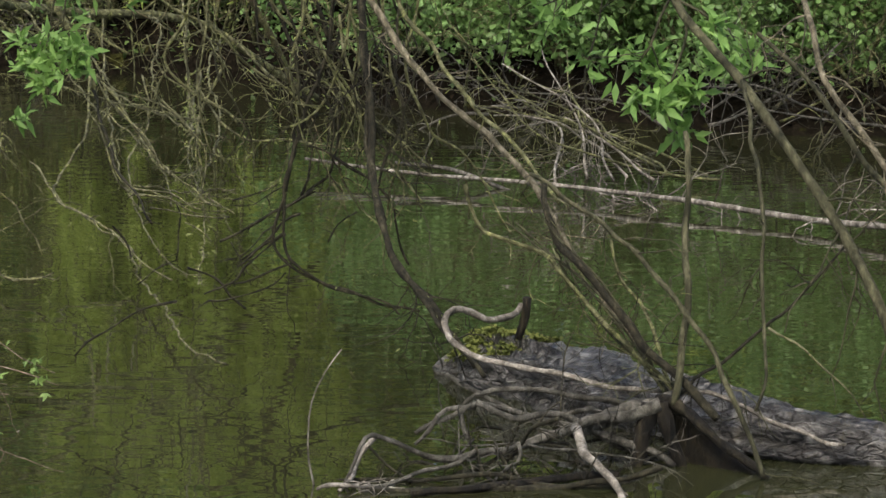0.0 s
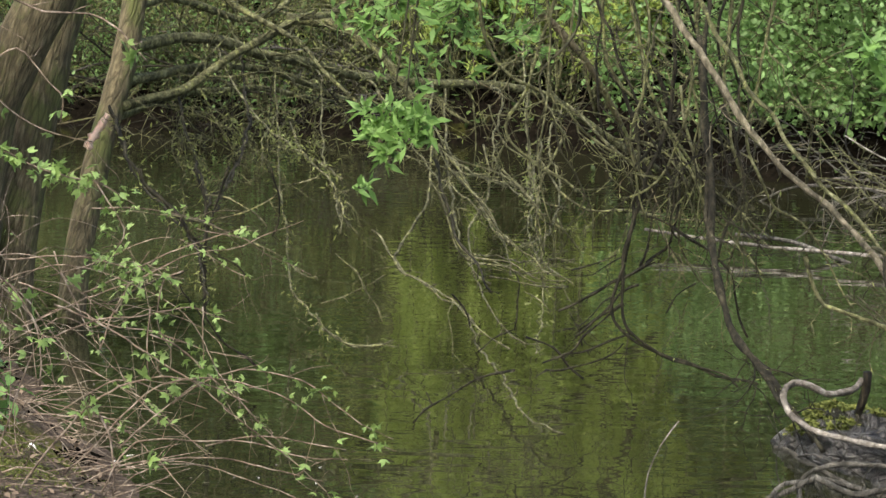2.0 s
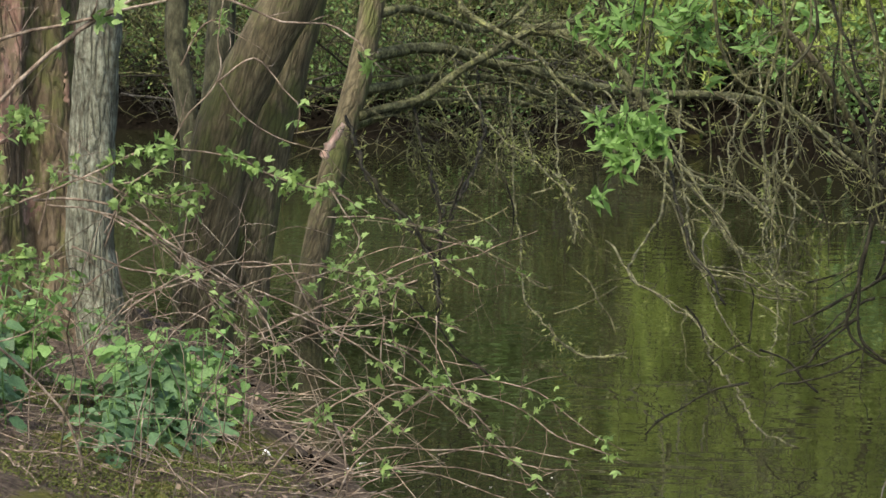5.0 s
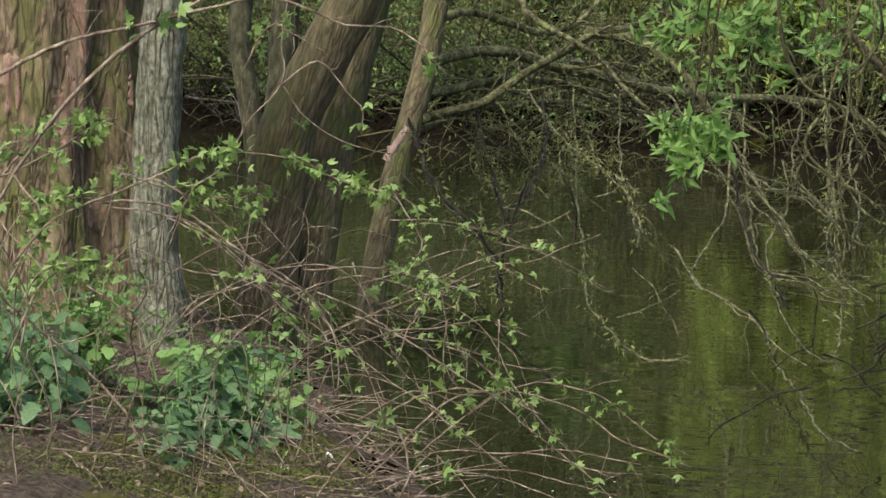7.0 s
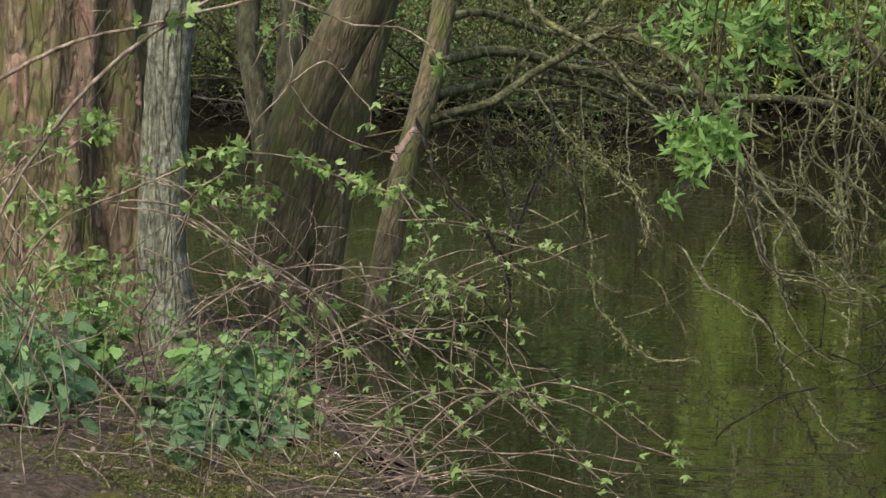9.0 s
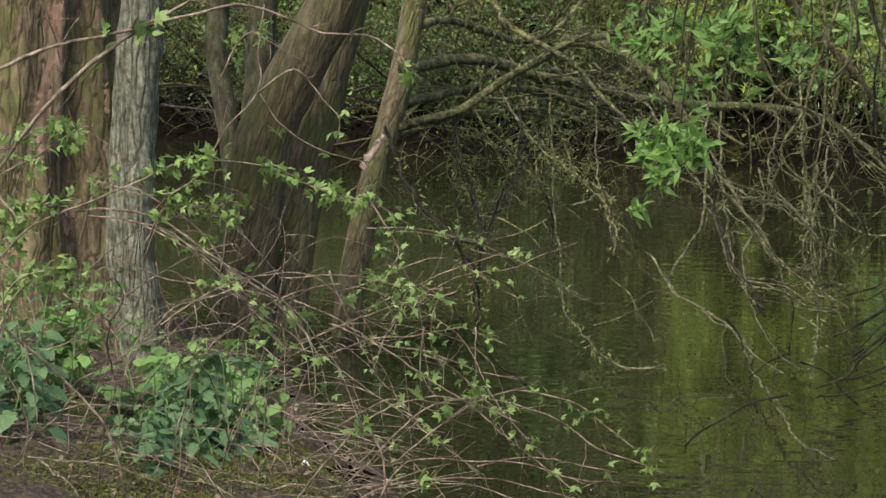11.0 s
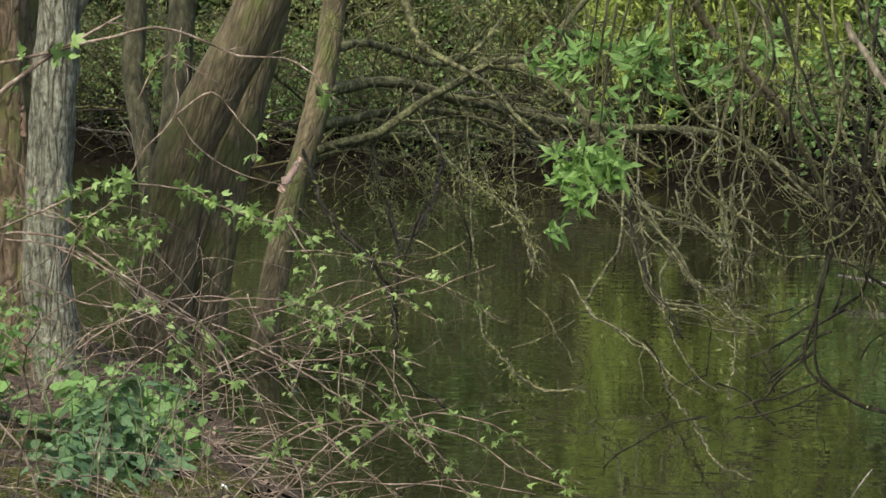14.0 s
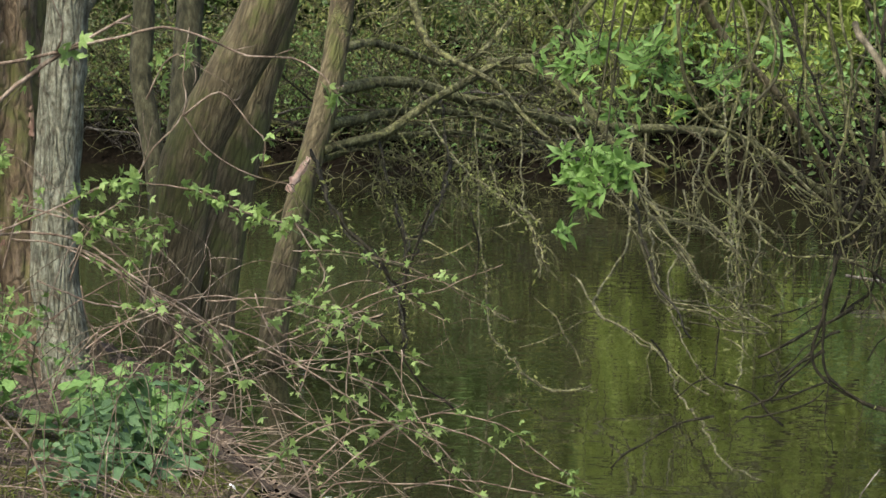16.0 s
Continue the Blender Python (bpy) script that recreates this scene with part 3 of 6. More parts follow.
limb(tree, "limb", [(-2.99, 13.68, 2.07), (-2.81, 13.54, 1.81), (-2.70, 13.40, 1.59), (-2.51, 13.27, 1.49), (-2.29, 13.14, 1.38), (-2.16, 12.99, 1.26), (-1.97, 12.85, 1.11)], 0.024, 0.008, M_TWIG, 13, 12, 0.5, 0.0052, 1, tips)
limb(tree, "limb", [(-1.55, 13.91, 2.25), (-1.45, 14.07, 1.86), (-1.35, 14.22, 1.63), (-1.19, 14.38, 1.45), (-1.03, 14.54, 1.25), (-0.92, 14.69, 1.04), (-0.84, 14.83, 0.85), (-0.78, 14.98, 0.66)], 0.028, 0.014, M_TRUNK, 14, 12, 0.6, 0.0052, 1, tips)
def hanging(k, pts, r, dark=None):
    """A knobby twig over the water; those of no set colour also carry side twigs."""
    plain = dark is not None
    if not plain:
        dark = k in (0, 1, 8, 30, 31, 32)
    q = spline(pts, 0.05)
    long = float(np.linalg.norm(np.diff(q, axis=0), axis=1).sum())
    twig = limb(tree, "hanging_twig", pts, r * (1.0 if dark else 0.68), min(r * 0.8, 0.0048) if dark else 0.0036, M_DARKTWIG if dark else M_LICHEN, 30 + k, int(long * (9 if plain else 16)), 0.05, 0.003, 0, None if plain or k % 3 else tips, sides=5, knobs=0.45, bend=0.35, step=0.04, wander=0.0015, lo=0.05)
    if plain:
        return
    side = rng(170 + k)
    for _ in range(2):
        s = Soup()
        shoots(s, q, 1, 0.3, 0.0034, side, 1, 0.3, 0.08, 1.0, None, 0.2, 0.6)
        part("side_twig", s, M_TWIG, twig)


hanging(0, [(-3.06, 13.97, 1.10), (-2.90, 13.53, 0.84), (-2.76, 13.09, 0.73), (-2.65, 12.65, 0.61), (-2.57, 12.19, 0.42), (-2.46, 11.74, 0.29)], 0.008)
hanging(1, [(-3.14, 13.03, 0.98), (-3.05, 12.76, 0.86), (-2.93, 12.50, 0.77), (-2.79, 12.25, 0.71), (-2.62, 12.00, 0.65), (-2.43, 11.75, 0.64)], 0.008)
hanging(2, [(-1.88, 14.88, 1.11), (-1.85, 14.62, 1.02), (-1.81, 14.36, 0.77), (-1.81, 14.10, 0.56), (-1.89, 13.83, 0.38), (-1.89, 13.56, 0.29), (-1.74, 13.32, 0.22), (-1.59, 13.07, 0.17), (-1.45, 12.83, 0.12), (-1.34, 12.21, 0.07), (-1.19, 11.56, 0.07), (-1.02, 10.67, 0.07), (-0.89, 10.18, 0.07), (-0.80, 9.96, 0.07)], 0.011)
hanging(3, [(-2.71, 14.75, 1.27), (-2.63, 14.43, 0.87), (-2.57, 14.10, 0.63), (-2.48, 13.78, 0.42), (-2.40, 13.45, 0.21), (-2.27, 13.14, 0.12), (-2.14, 12.82, 0.07), (-1.93, 12.22, 0.07), (-1.80, 12.13, 0.07), (-1.65, 11.89, 0.11)], 0.008)
hanging(4, [(-1.93, 15.88, 1.08), (-1.84, 15.22, 0.68), (-1.72, 14.56, 0.46), (-1.60, 13.91, 0.32), (-1.38, 13.26, 0.36), (-1.15, 12.61, 0.41), (-0.90, 11.97, 0.49)], 0.009)
hanging(5, [(-2.47, 14.80, 1.20), (-2.31, 13.94, 0.79), (-2.12, 13.10, 0.66), (-1.95, 12.25, 0.58)], 0.007)
hanging(6, [(-1.47, 15.93, 1.03), (-1.39, 15.06, 0.94), (-1.29, 14.18, 0.71), (-1.20, 13.31, 0.53), (-1.07, 12.43, 0.36), (-1.01, 11.56, 0.17)], 0.007)
hanging(7, [(-2.11, 15.36, 1.11), (-1.83, 14.69, 0.87), (-1.63, 14.01, 0.74), (-1.39, 13.33, 0.73), (-1.20, 12.64, 0.75), (-1.01, 11.96, 0.77)], 0.009)
hanging(8, [(-2.90, 14.72, 1.30), (-2.71, 13.99, 0.98), (-2.61, 13.25, 0.83), (-2.53, 12.50, 0.75), (-2.43, 11.75, 0.69)], 0.007)
hanging(10, [(-2.22, 14.84, 1.15), (-1.96, 14.31, 0.89), (-1.74, 13.77, 0.73), (-1.57, 13.23, 0.69), (-1.32, 12.69, 0.55), (-1.16, 12.14, 0.39)], 0.008)
hanging(11, [(-1.29, 16.35, 0.93), (-1.29, 15.30, 0.78), (-1.14, 14.25, 0.62), (-1.11, 13.20, 0.49), (-1.17, 12.14, 0.51)], 0.009)
hanging(12, [(-2.95, 14.30, 1.35), (-2.68, 13.74, 1.08), (-2.43, 13.18, 0.95), (-2.17, 12.61, 0.88), (-1.92, 12.05, 0.82)], 0.009)
hanging(13, [(-1.63, 15.52, 1.08), (-1.48, 14.68, 1.05), (-1.44, 13.82, 0.81), (-1.25, 12.99, 0.69), (-0.93, 12.16, 0.69)], 0.009)
hanging(17, [(-1.49, 13.92, 0.84), (-1.42, 13.53, 0.68), (-1.48, 13.12, 0.44), (-1.38, 12.73, 0.24), (-1.21, 12.34, 0.11), (-1.03, 11.96, 0.09)], 0.008)
hanging(19, [(-1.21, 13.95, 0.88), (-1.21, 13.28, 0.57), (-1.12, 12.62, 0.45), (-0.96, 11.96, 0.42)], 0.008)
hanging(20, [(-1.58, 12.90, 0.93), (-1.36, 12.59, 0.64), (-1.13, 12.28, 0.47), (-0.89, 11.97, 0.38)], 0.009)
hanging(21, [(-1.09, 12.45, 0.88), (-0.91, 12.30, 0.69), (-0.65, 12.15, 0.68), (-0.35, 11.99, 0.66)], 0.009)
hanging(22, [(-0.95, 11.96, 1.01), (-1.05, 11.95, 0.77), (-1.03, 11.96, 0.50)], 0.009)
hanging(30, [(-3.13, 12.82, 1.08), (-3.03, 12.52, 0.99), (-2.91, 12.23, 0.88), (-2.77, 11.94, 0.78), (-2.60, 11.66, 0.69), (-2.45, 11.37, 0.63), (-2.34, 11.07, 0.55), (-2.26, 10.77, 0.45)], 0.009)
hanging(31, [(-2.67, 13.74, 1.12), (-2.57, 13.25, 0.95), (-2.52, 12.75, 0.84), (-2.47, 12.25, 0.76), (-2.44, 11.75, 0.75), (-2.36, 11.26, 0.70)], 0.006)
hanging(32, [(-1.49, 11.91, 0.92), (-1.44, 11.71, 0.84), (-1.39, 11.52, 0.74), (-1.32, 11.32, 0.62), (-1.23, 11.13, 0.55), (-1.14, 10.94, 0.46)], 0.008)
hanging(34, [(-1.55, 12.40, 0.96), (-1.47, 12.21, 0.88), (-1.36, 12.02, 0.79), (-1.26, 11.83, 0.71), (-1.17, 11.64, 0.61), (-1.10, 11.45, 0.60)], 0.008)
hanging(35, [(-1.31, 11.43, 0.56), (-1.26, 11.43, 0.55), (-1.13, 11.44, 0.53), (-1.03, 11.45, 0.47), (-0.89, 11.47, 0.44)], 0.006)
hanging(36, [(-1.31, 13.94, 1.46), (-1.26, 13.57, 1.20), (-1.21, 13.19, 1.00), (-1.16, 12.82, 0.76), (-1.12, 12.45, 0.66)], 0.008)
hanging(37, [(-1.77, 12.88, 0.88), (-1.53, 12.66, 0.83), (-1.35, 12.43, 0.81), (-1.20, 12.19, 0.78), (-1.10, 11.95, 0.75)], 0.006)
hanging(38, [(-1.75, 11.87, 0.63), (-1.66, 11.72, 0.52), (-1.59, 11.56, 0.48), (-1.47, 11.41, 0.43), (-1.36, 11.25, 0.39), (-1.26, 11.10, 0.33), (-1.07, 10.95, 0.22)], 0.007)
hanging(39, [(-2.29, 12.80, 1.01), (-2.20, 12.61, 0.94), (-2.09, 12.42, 0.85), (-1.99, 12.24, 0.79), (-1.93, 12.05, 0.71), (-1.90, 11.85, 0.60)], 0.006)
# crooked twigs over the open water, dark and lichened
hanging(50, [(-2.67, 11.29, 0.90), (-2.58, 11.31, 0.81), (-2.48, 11.33, 0.68), (-2.41, 11.35, 0.58), (-2.39, 11.35, 0.45), (-2.39, 11.35, 0.34), (-2.37, 11.35, 0.26), (-2.29, 11.37, 0.17), (-2.17, 11.40, 0.10)], 0.0082, True)
hanging(51, [(-2.38, 11.25, 0.91), (-2.36, 11.25, 0.77), (-2.36, 11.25, 0.58), (-2.38, 11.25, 0.47), (-2.36, 11.25, 0.35)], 0.0073, True)
hanging(52, [(-2.27, 11.27, 0.91), (-2.32, 11.26, 0.79), (-2.36, 11.25, 0.61)], 0.0046, True)
hanging(53, [(-2.71, 10.97, 0.38), (-2.61, 10.99, 0.44), (-2.51, 11.02, 0.49), (-2.43, 11.04, 0.52)], 0.0055, True)
hanging(54, [(-2.47, 11.23, 0.44), (-2.38, 11.25, 0.32), (-2.35, 11.26, 0.28)], 0.0046, True)
hanging(55, [(-2.36, 11.26, 0.58), (-2.23, 11.28, 0.52), (-2.19, 11.29, 0.46)], 0.0036, True)
hanging(56, [(-2.14, 11.60, 0.89), (-2.12, 11.61, 0.77), (-2.13, 11.61, 0.67), (-2.15, 11.60, 0.62)], 0.0046, True)
hanging(57, [(-0.61, 10.58, 0.46), (-0.69, 10.58, 0.41), (-0.75, 10.57, 0.35), (-0.81, 10.57, 0.28), (-0.90, 10.56, 0.23)], 0.0055, True)
hanging(58, [(-0.57, 10.58, 0.34), (-0.64, 10.58, 0.32), (-0.75, 10.57, 0.28), (-0.83, 10.57, 0.26)], 0.0046, True)
hanging(59, [(-0.58, 10.58, 0.32), (-0.64, 10.58, 0.27), (-0.73, 10.58, 0.23), (-0.83, 10.57, 0.21), (-0.90, 10.56, 0.22)], 0.0046, True)
hanging(60, [(-0.98, 10.65, 0.33), (-0.88, 10.66, 0.28), (-0.82, 10.67, 0.20), (-0.78, 10.67, 0.16)], 0.0046, True)
hanging(61, [(-0.63, 10.68, 0.65), (-0.74, 10.67, 0.60), (-0.80, 10.67, 0.59)], 0.0036, True)
hanging(62, [(-0.82, 10.67, 0.43), (-0.78, 10.67, 0.37), (-0.76, 10.67, 0.28)], 0.0036, True)
hanging(63, [(-0.57, 10.69, 0.50), (-0.63, 10.68, 0.49), (-0.76, 10.67, 0.35)], 0.0046, True)
hanging(64, [(-0.93, 9.56, 0.36), (-1.00, 9.55, 0.34), (-1.10, 9.54, 0.29), (-1.20, 9.53, 0.23), (-1.27, 9.52, 0.17)], 0.0046, True)
hanging(65, [(-1.29, 10.92, 0.45), (-1.24, 10.93, 0.37), (-1.21, 10.93, 0.31)], 0.0036, True)
hanging(66, [(-1.20, 10.93, 0.23), (-1.13, 10.94, 0.28), (-1.05, 10.95, 0.30)], 0.0036, True)
hanging(67, [(-1.03, 10.95, 0.55), (-1.03, 10.95, 0.46), (-1.05, 10.95, 0.32)], 0.0036, True)
hanging(68, [(-0.34, 10.79, 0.51), (-0.40, 10.79, 0.48), (-0.44, 10.79, 0.40)], 0.0036, True)
hanging(69, [(-0.55, 10.79, 0.58), (-0.51, 10.79, 0.69), (-0.49, 10.79, 0.84)], 0.0055, True)
hanging(70, [(-0.54, 10.49, 0.85), (-0.57, 10.48, 0.74), (-0.60, 10.48, 0.63), (-0.61, 10.48, 0.48), (-0.57, 10.48, 0.38), (-0.44, 10.49, 0.29), (-0.31, 10.50, 0.24), (-0.20, 10.50, 0.20), (-0.17, 10.50, 0.16)], 0.0101, True)
hanging(71, [(-0.52, 10.59, 0.62), (-0.61, 10.58, 0.57), (-0.72, 10.58, 0.51), (-0.84, 10.57, 0.43)], 0.0065, True)
hanging(72, [(-0.62, 10.58, 0.45), (-0.70, 10.58, 0.40), (-0.78, 10.57, 0.32)], 0.0055, True)
hanging(73, [(-0.48, 10.69, 1.35), (-0.42, 10.69, 1.13), (-0.40, 10.69, 0.92), (-0.43, 10.69, 0.70), (-0.53, 10.69, 0.61)], 0.0082, True)
hanging(74, [(-0.67, 10.88, 1.34), (-0.58, 10.88, 1.14), (-0.56, 10.89, 0.99), (-0.49, 10.89, 0.90), (-0.56, 10.89, 0.79)], 0.0111, True)
hanging(75, [(-0.35, 10.69, 1.35), (-0.40, 10.69, 1.22), (-0.48, 10.69, 1.09), (-0.57, 10.68, 0.96), (-0.54, 10.69, 0.81)], 0.0082, True)
hanging(76, [(-0.26, 10.40, 1.23), (-0.18, 10.40, 1.13), (-0.15, 10.40, 0.94), (-0.22, 10.40, 0.77), (-0.24, 10.40, 0.64)], 0.0082, True)
hanging(77, [(-0.54, 10.49, 0.83), (-0.39, 10.49, 0.76), (-0.26, 10.50, 0.65), (-0.18, 10.50, 0.55), (-0.14, 10.50, 0.35)], 0.0055, True)
hanging(90, [(-2.44, 11.54, 0.79), (-2.33, 11.57, 0.77), (-2.24, 11.58, 0.72), (-2.17, 11.60, 0.66)], 0.005, False)
hanging(91, [(-2.67, 11.08, 0.76), (-2.47, 11.13, 0.73), (-2.36, 11.15, 0.71), (-2.25, 11.18, 0.67)], 0.004, False)
hanging(92, [(-2.38, 11.66, 0.68), (-2.29, 11.68, 0.71), (-2.20, 11.69, 0.74), (-2.08, 11.72, 0.81), (-1.97, 11.74, 0.86)], 0.004, False)
hanging(93, [(-2.24, 11.38, 0.62), (-2.15, 11.40, 0.58), (-2.04, 11.42, 0.50), (-1.92, 11.44, 0.45)], 0.005, False)
hanging(94, [(-1.87, 11.04, 0.37), (-1.84, 11.05, 0.30), (-1.79, 11.06, 0.26), (-1.74, 11.06, 0.24), (-1.62, 11.08, 0.22), (-1.53, 11.09, 0.23)], 0.006, False)
hanging(95, [(-1.92, 11.85, 0.83), (-1.89, 11.85, 0.68), (-1.85, 11.86, 0.65)], 0.005, False)
hanging(96, [(-1.83, 11.35, 0.57), (-1.77, 11.36, 0.51), (-1.73, 11.37, 0.43), (-1.66, 11.38, 0.33), (-1.63, 11.38, 0.27)], 0.005, False)
hanging(97, [(-1.89, 11.34, 0.35), (-1.78, 11.36, 0.40), (-1.64, 11.38, 0.45)], 0.004, False)
hanging(98, [(-1.34, 11.52, 0.87), (-1.27, 11.53, 0.79), (-1.21, 11.54, 0.69), (-1.16, 11.54, 0.62)], 0.006, False)
hanging(99, [(-1.43, 11.41, 0.87), (-1.38, 11.42, 0.73), (-1.35, 11.42, 0.61), (-1.29, 11.43, 0.54), (-1.14, 11.44, 0.52), (-1.07, 11.45, 0.48), (-0.93, 11.46, 0.50)], 0.008, False)
hanging(100, [(-1.29, 11.43, 0.54), (-1.25, 11.43, 0.47), (-1.21, 11.44, 0.42)], 0.005, False)
hanging(101, [(-1.20, 11.34, 0.46), (-1.08, 11.35, 0.46), (-0.97, 11.36, 0.44), (-0.88, 11.37, 0.41)], 0.005, False)
hanging(102, [(-1.05, 11.35, 0.41), (-0.99, 11.36, 0.38), (-0.94, 11.36, 0.34)], 0.004, False)
hanging(103, [(-1.13, 11.34, 0.90), (-1.05, 11.35, 0.83), (-1.00, 11.36, 0.76), (-0.97, 11.36, 0.69), (-0.97, 11.36, 0.53)], 0.006, False)
hanging(104, [(-1.48, 11.91, 0.97), (-1.36, 11.92, 0.90), (-1.19, 11.94, 0.84), (-1.08, 11.95, 0.76), (-1.03, 11.96, 0.70)], 0.007, False)
hanging(105, [(-1.40, 11.92, 0.87), (-1.31, 11.93, 0.75), (-1.24, 11.94, 0.63), (-1.17, 11.94, 0.55)], 0.006, False)
hanging(106, [(-1.26, 11.93, 1.16), (-1.22, 11.94, 1.04), (-1.15, 11.95, 0.94), (-1.00, 11.96, 0.87), (-0.93, 11.96, 0.82), (-0.83, 11.97, 0.74)], 0.007, False)
hanging(107, [(-1.09, 11.95, 1.30), (-1.10, 11.95, 1.06), (-1.07, 11.95, 0.82), (-1.06, 11.95, 0.67), (-1.04, 11.95, 0.50)], 0.006, False)
hanging(108, [(-1.40, 11.72, 0.74), (-1.39, 11.72, 0.62), (-1.33, 11.72, 0.53), (-1.18, 11.74, 0.48), (-1.06, 11.75, 0.41), (-0.92, 11.76, 0.40)], 0.005, False)
hanging(109, [(-0.55, 10.79, 1.15), (-0.45, 10.79, 1.19), (-0.31, 10.80, 1.18)], 0.006, False)
hanging(110, [(-0.84, 10.87, 1.21), (-0.73, 10.88, 1.10), (-0.58, 10.88, 0.97), (-0.49, 10.89, 0.90)], 0.01, False)
hanging(111, [(-0.61, 10.68, 1.09), (-0.48, 10.69, 1.06), (-0.38, 10.69, 0.94), (-0.31, 10.70, 0.72)], 0.008, False)
hanging(112, [(-0.39, 10.49, 1.29), (-0.36, 10.49, 1.10), (-0.31, 10.50, 0.95), (-0.18, 10.50, 0.86), (-0.05, 10.50, 0.72)], 0.008, False)
g = rng(2100)
lo_corner, hi_corner = np.array((-3.35, 13.80, 0.97)), np.array((-2.40, 15.01, 1.18))
for k in range(18):
    p = lo_corner + (hi_corner - lo_corner) * g.rand(3)
    q = crooked(p, (0.6 * g.randn(), 0.2 * g.randn(), -0.7), 0.25 + 0.4 * g.rand(), g, 0.22, 0.05, 8)
    limb(tree, "hanging_twig", q, 0.0042, 0.002, (M_LICHEN, M_TWIG, M_DARKTWIG)[k % 3], 2110 + k, 6, 0.16, 0.003, 1, tips if k % 2 else None, sides=4, knobs=0.35, step=0.05)
buds(tree, tips, 2600, 0.032, M_LIME, 60, LEAF_LANCE, scatter=0.012)
limb(tree, "broken_stub", [(-3.17, 12.9, 1.05), (-3.2, 12.89, 1.0), (-3.24, 12.88, 0.94), (-3.27, 12.87, 0.89)], 0.014, 0.027, M_BREAK, 61, sides=5, knobs=0.5, step=0.02, label="pale freshly broken stub of wood")


def leaf_spray(parent, stem, seed, count, size, material, reach, shape=LEAF_LANCE):
    """A drooping leafy shoot: a twig whose side shoots end in whorls of long narrow leaves."""
    g = rng(seed)
    s, lf, tips = Soup(), Soup(), []
    q = spline(stem, 0.05)
    tube(s, q, 0.006, 0.003, 5, 0.1, seed)
    shoots(s, q, 9, reach, 0.0028, g, 1, 0.2, 0.03, 1.0, tips, 0.6, 0.2)
    part("hanging_twig", s, M_OLIVE, parent)
    tips = np.array(tips)
    k = max(10, count // 6)
    centre = tips[g.randint(len(tips), size=k)]
    for c in centre:
        m = g.randint(3, 7)
        axis = g.randn(3) * 0.6 + np.array((0.0, -0.25, 0.35))
        axis /= np.linalg.norm(axis)
        y = g.randn(m, 3) * 0.75 + axis * 0.5 + np.array((0, 0, -0.1))
        y /= np.linalg.norm(y, axis=1)[:, None]
        nz = g.randn(m, 3) * 0.6 + np.array((0, -0.5, 0.7))
        nz -= y * (y * nz).sum(1)[:, None]
        nz /= np.linalg.norm(nz, axis=1)[:, None] + 1e-9
        leaves(lf, c + g.randn(m, 3) * 0.014, size * 1.25, g, shape, 0.35, 0.9, np.stack([np.cross(y, nz), y, nz], 1))
    tagged(part("leaf_spray", lf, material, parent, "drooping spray of fresh green narrow leaves"), kind="stuff")


WIDE_LANCE = (LEAF_LANCE[0] * np.array([1.25, 1, 1]), LEAF_LANCE[1])
leaf_spray(tree, [(-1.52, 11.71, 2.01), (-1.6, 11.70, 1.45), (-1.66, 11.70, 1.1), (-1.7, 11.69, 0.95), (-1.75, 11.68, 0.84)], 71, 480, 0.055, M_SPRAY, 0.16, WIDE_LANCE)
leaf_spray(tree, [(-1.56, 11.70, 2.01), (-1.59, 11.69, 1.80), (-1.61, 11.69, 1.66), (-1.63, 11.69, 1.57)], 72, 150, 0.055, M_SPRAY, 0.2, WIDE_LANCE)
leaf_spray(tree, [(-1.29, 11.73, 2.01), (-1.31, 11.73, 1.85), (-1.35, 11.72, 1.69), (-1.37, 11.72, 1.54)], 73, 150, 0.055, M_SPRAY, 0.22, WIDE_LANCE)
for k, (x, y, z) in enumerate([(-1.78, 11.9, 1.62), (-1.47, 12.3, 1.5), (-1.2, 12.1, 1.4), (-0.95, 12.2, 1.62), (-1.66, 12.4, 1.36), (-1.25, 11.6, 1.64)]):
    leaf_spray(tree, [(x + 0.12, y, z + 0.45), (x + 0.05, y, z + 0.2), (x, y, z)], 76 + k, 70, 0.05, M_SPRAY, 0.2, WIDE_LANCE)
leaf_spray(tree, [(-1.05, 11.75, 2.01), (-1.07, 11.75, 1.85), (-1.05, 11.75, 1.66), (-1.05, 11.75, 1.50)], 74, 120, 0.055, M_SPRAY, 0.2, WIDE_LANCE)

# the lichen-grey tree on the spit
grey = thing("lichen_tree", (-3.63, 10.59, 0.29), "straight tree with pale grey-green lichen-covered bark", "tree")
limb(grey, "trunk", [(-3.56, 10.62, 2.11), (-3.59, 10.61, 1.71), (-3.61, 10.60, 1.44), (-3.63, 10.60, 1.17), (-3.64, 10.59, 0.93), (-3.65, 10.59, 0.70), (-3.62, 10.60, 0.45), (-3.61, 10.60, 0.22)], 0.083, 0.1, M_GREY, 81, sides=18, knobs=0.06, step=0.08)
limb(grey, "limb", [(-3.58, 10.61, 1.71), (-3.51, 10.63, 1.80), (-3.43, 10.66, 1.96), (-3.36, 10.68, 2.11)], 0.04, 0.03, M_GREY, 82, sides=9)

# the broad old tree beside it, mossy and flaking
BOLE = np.array((-4.40, 11.25))


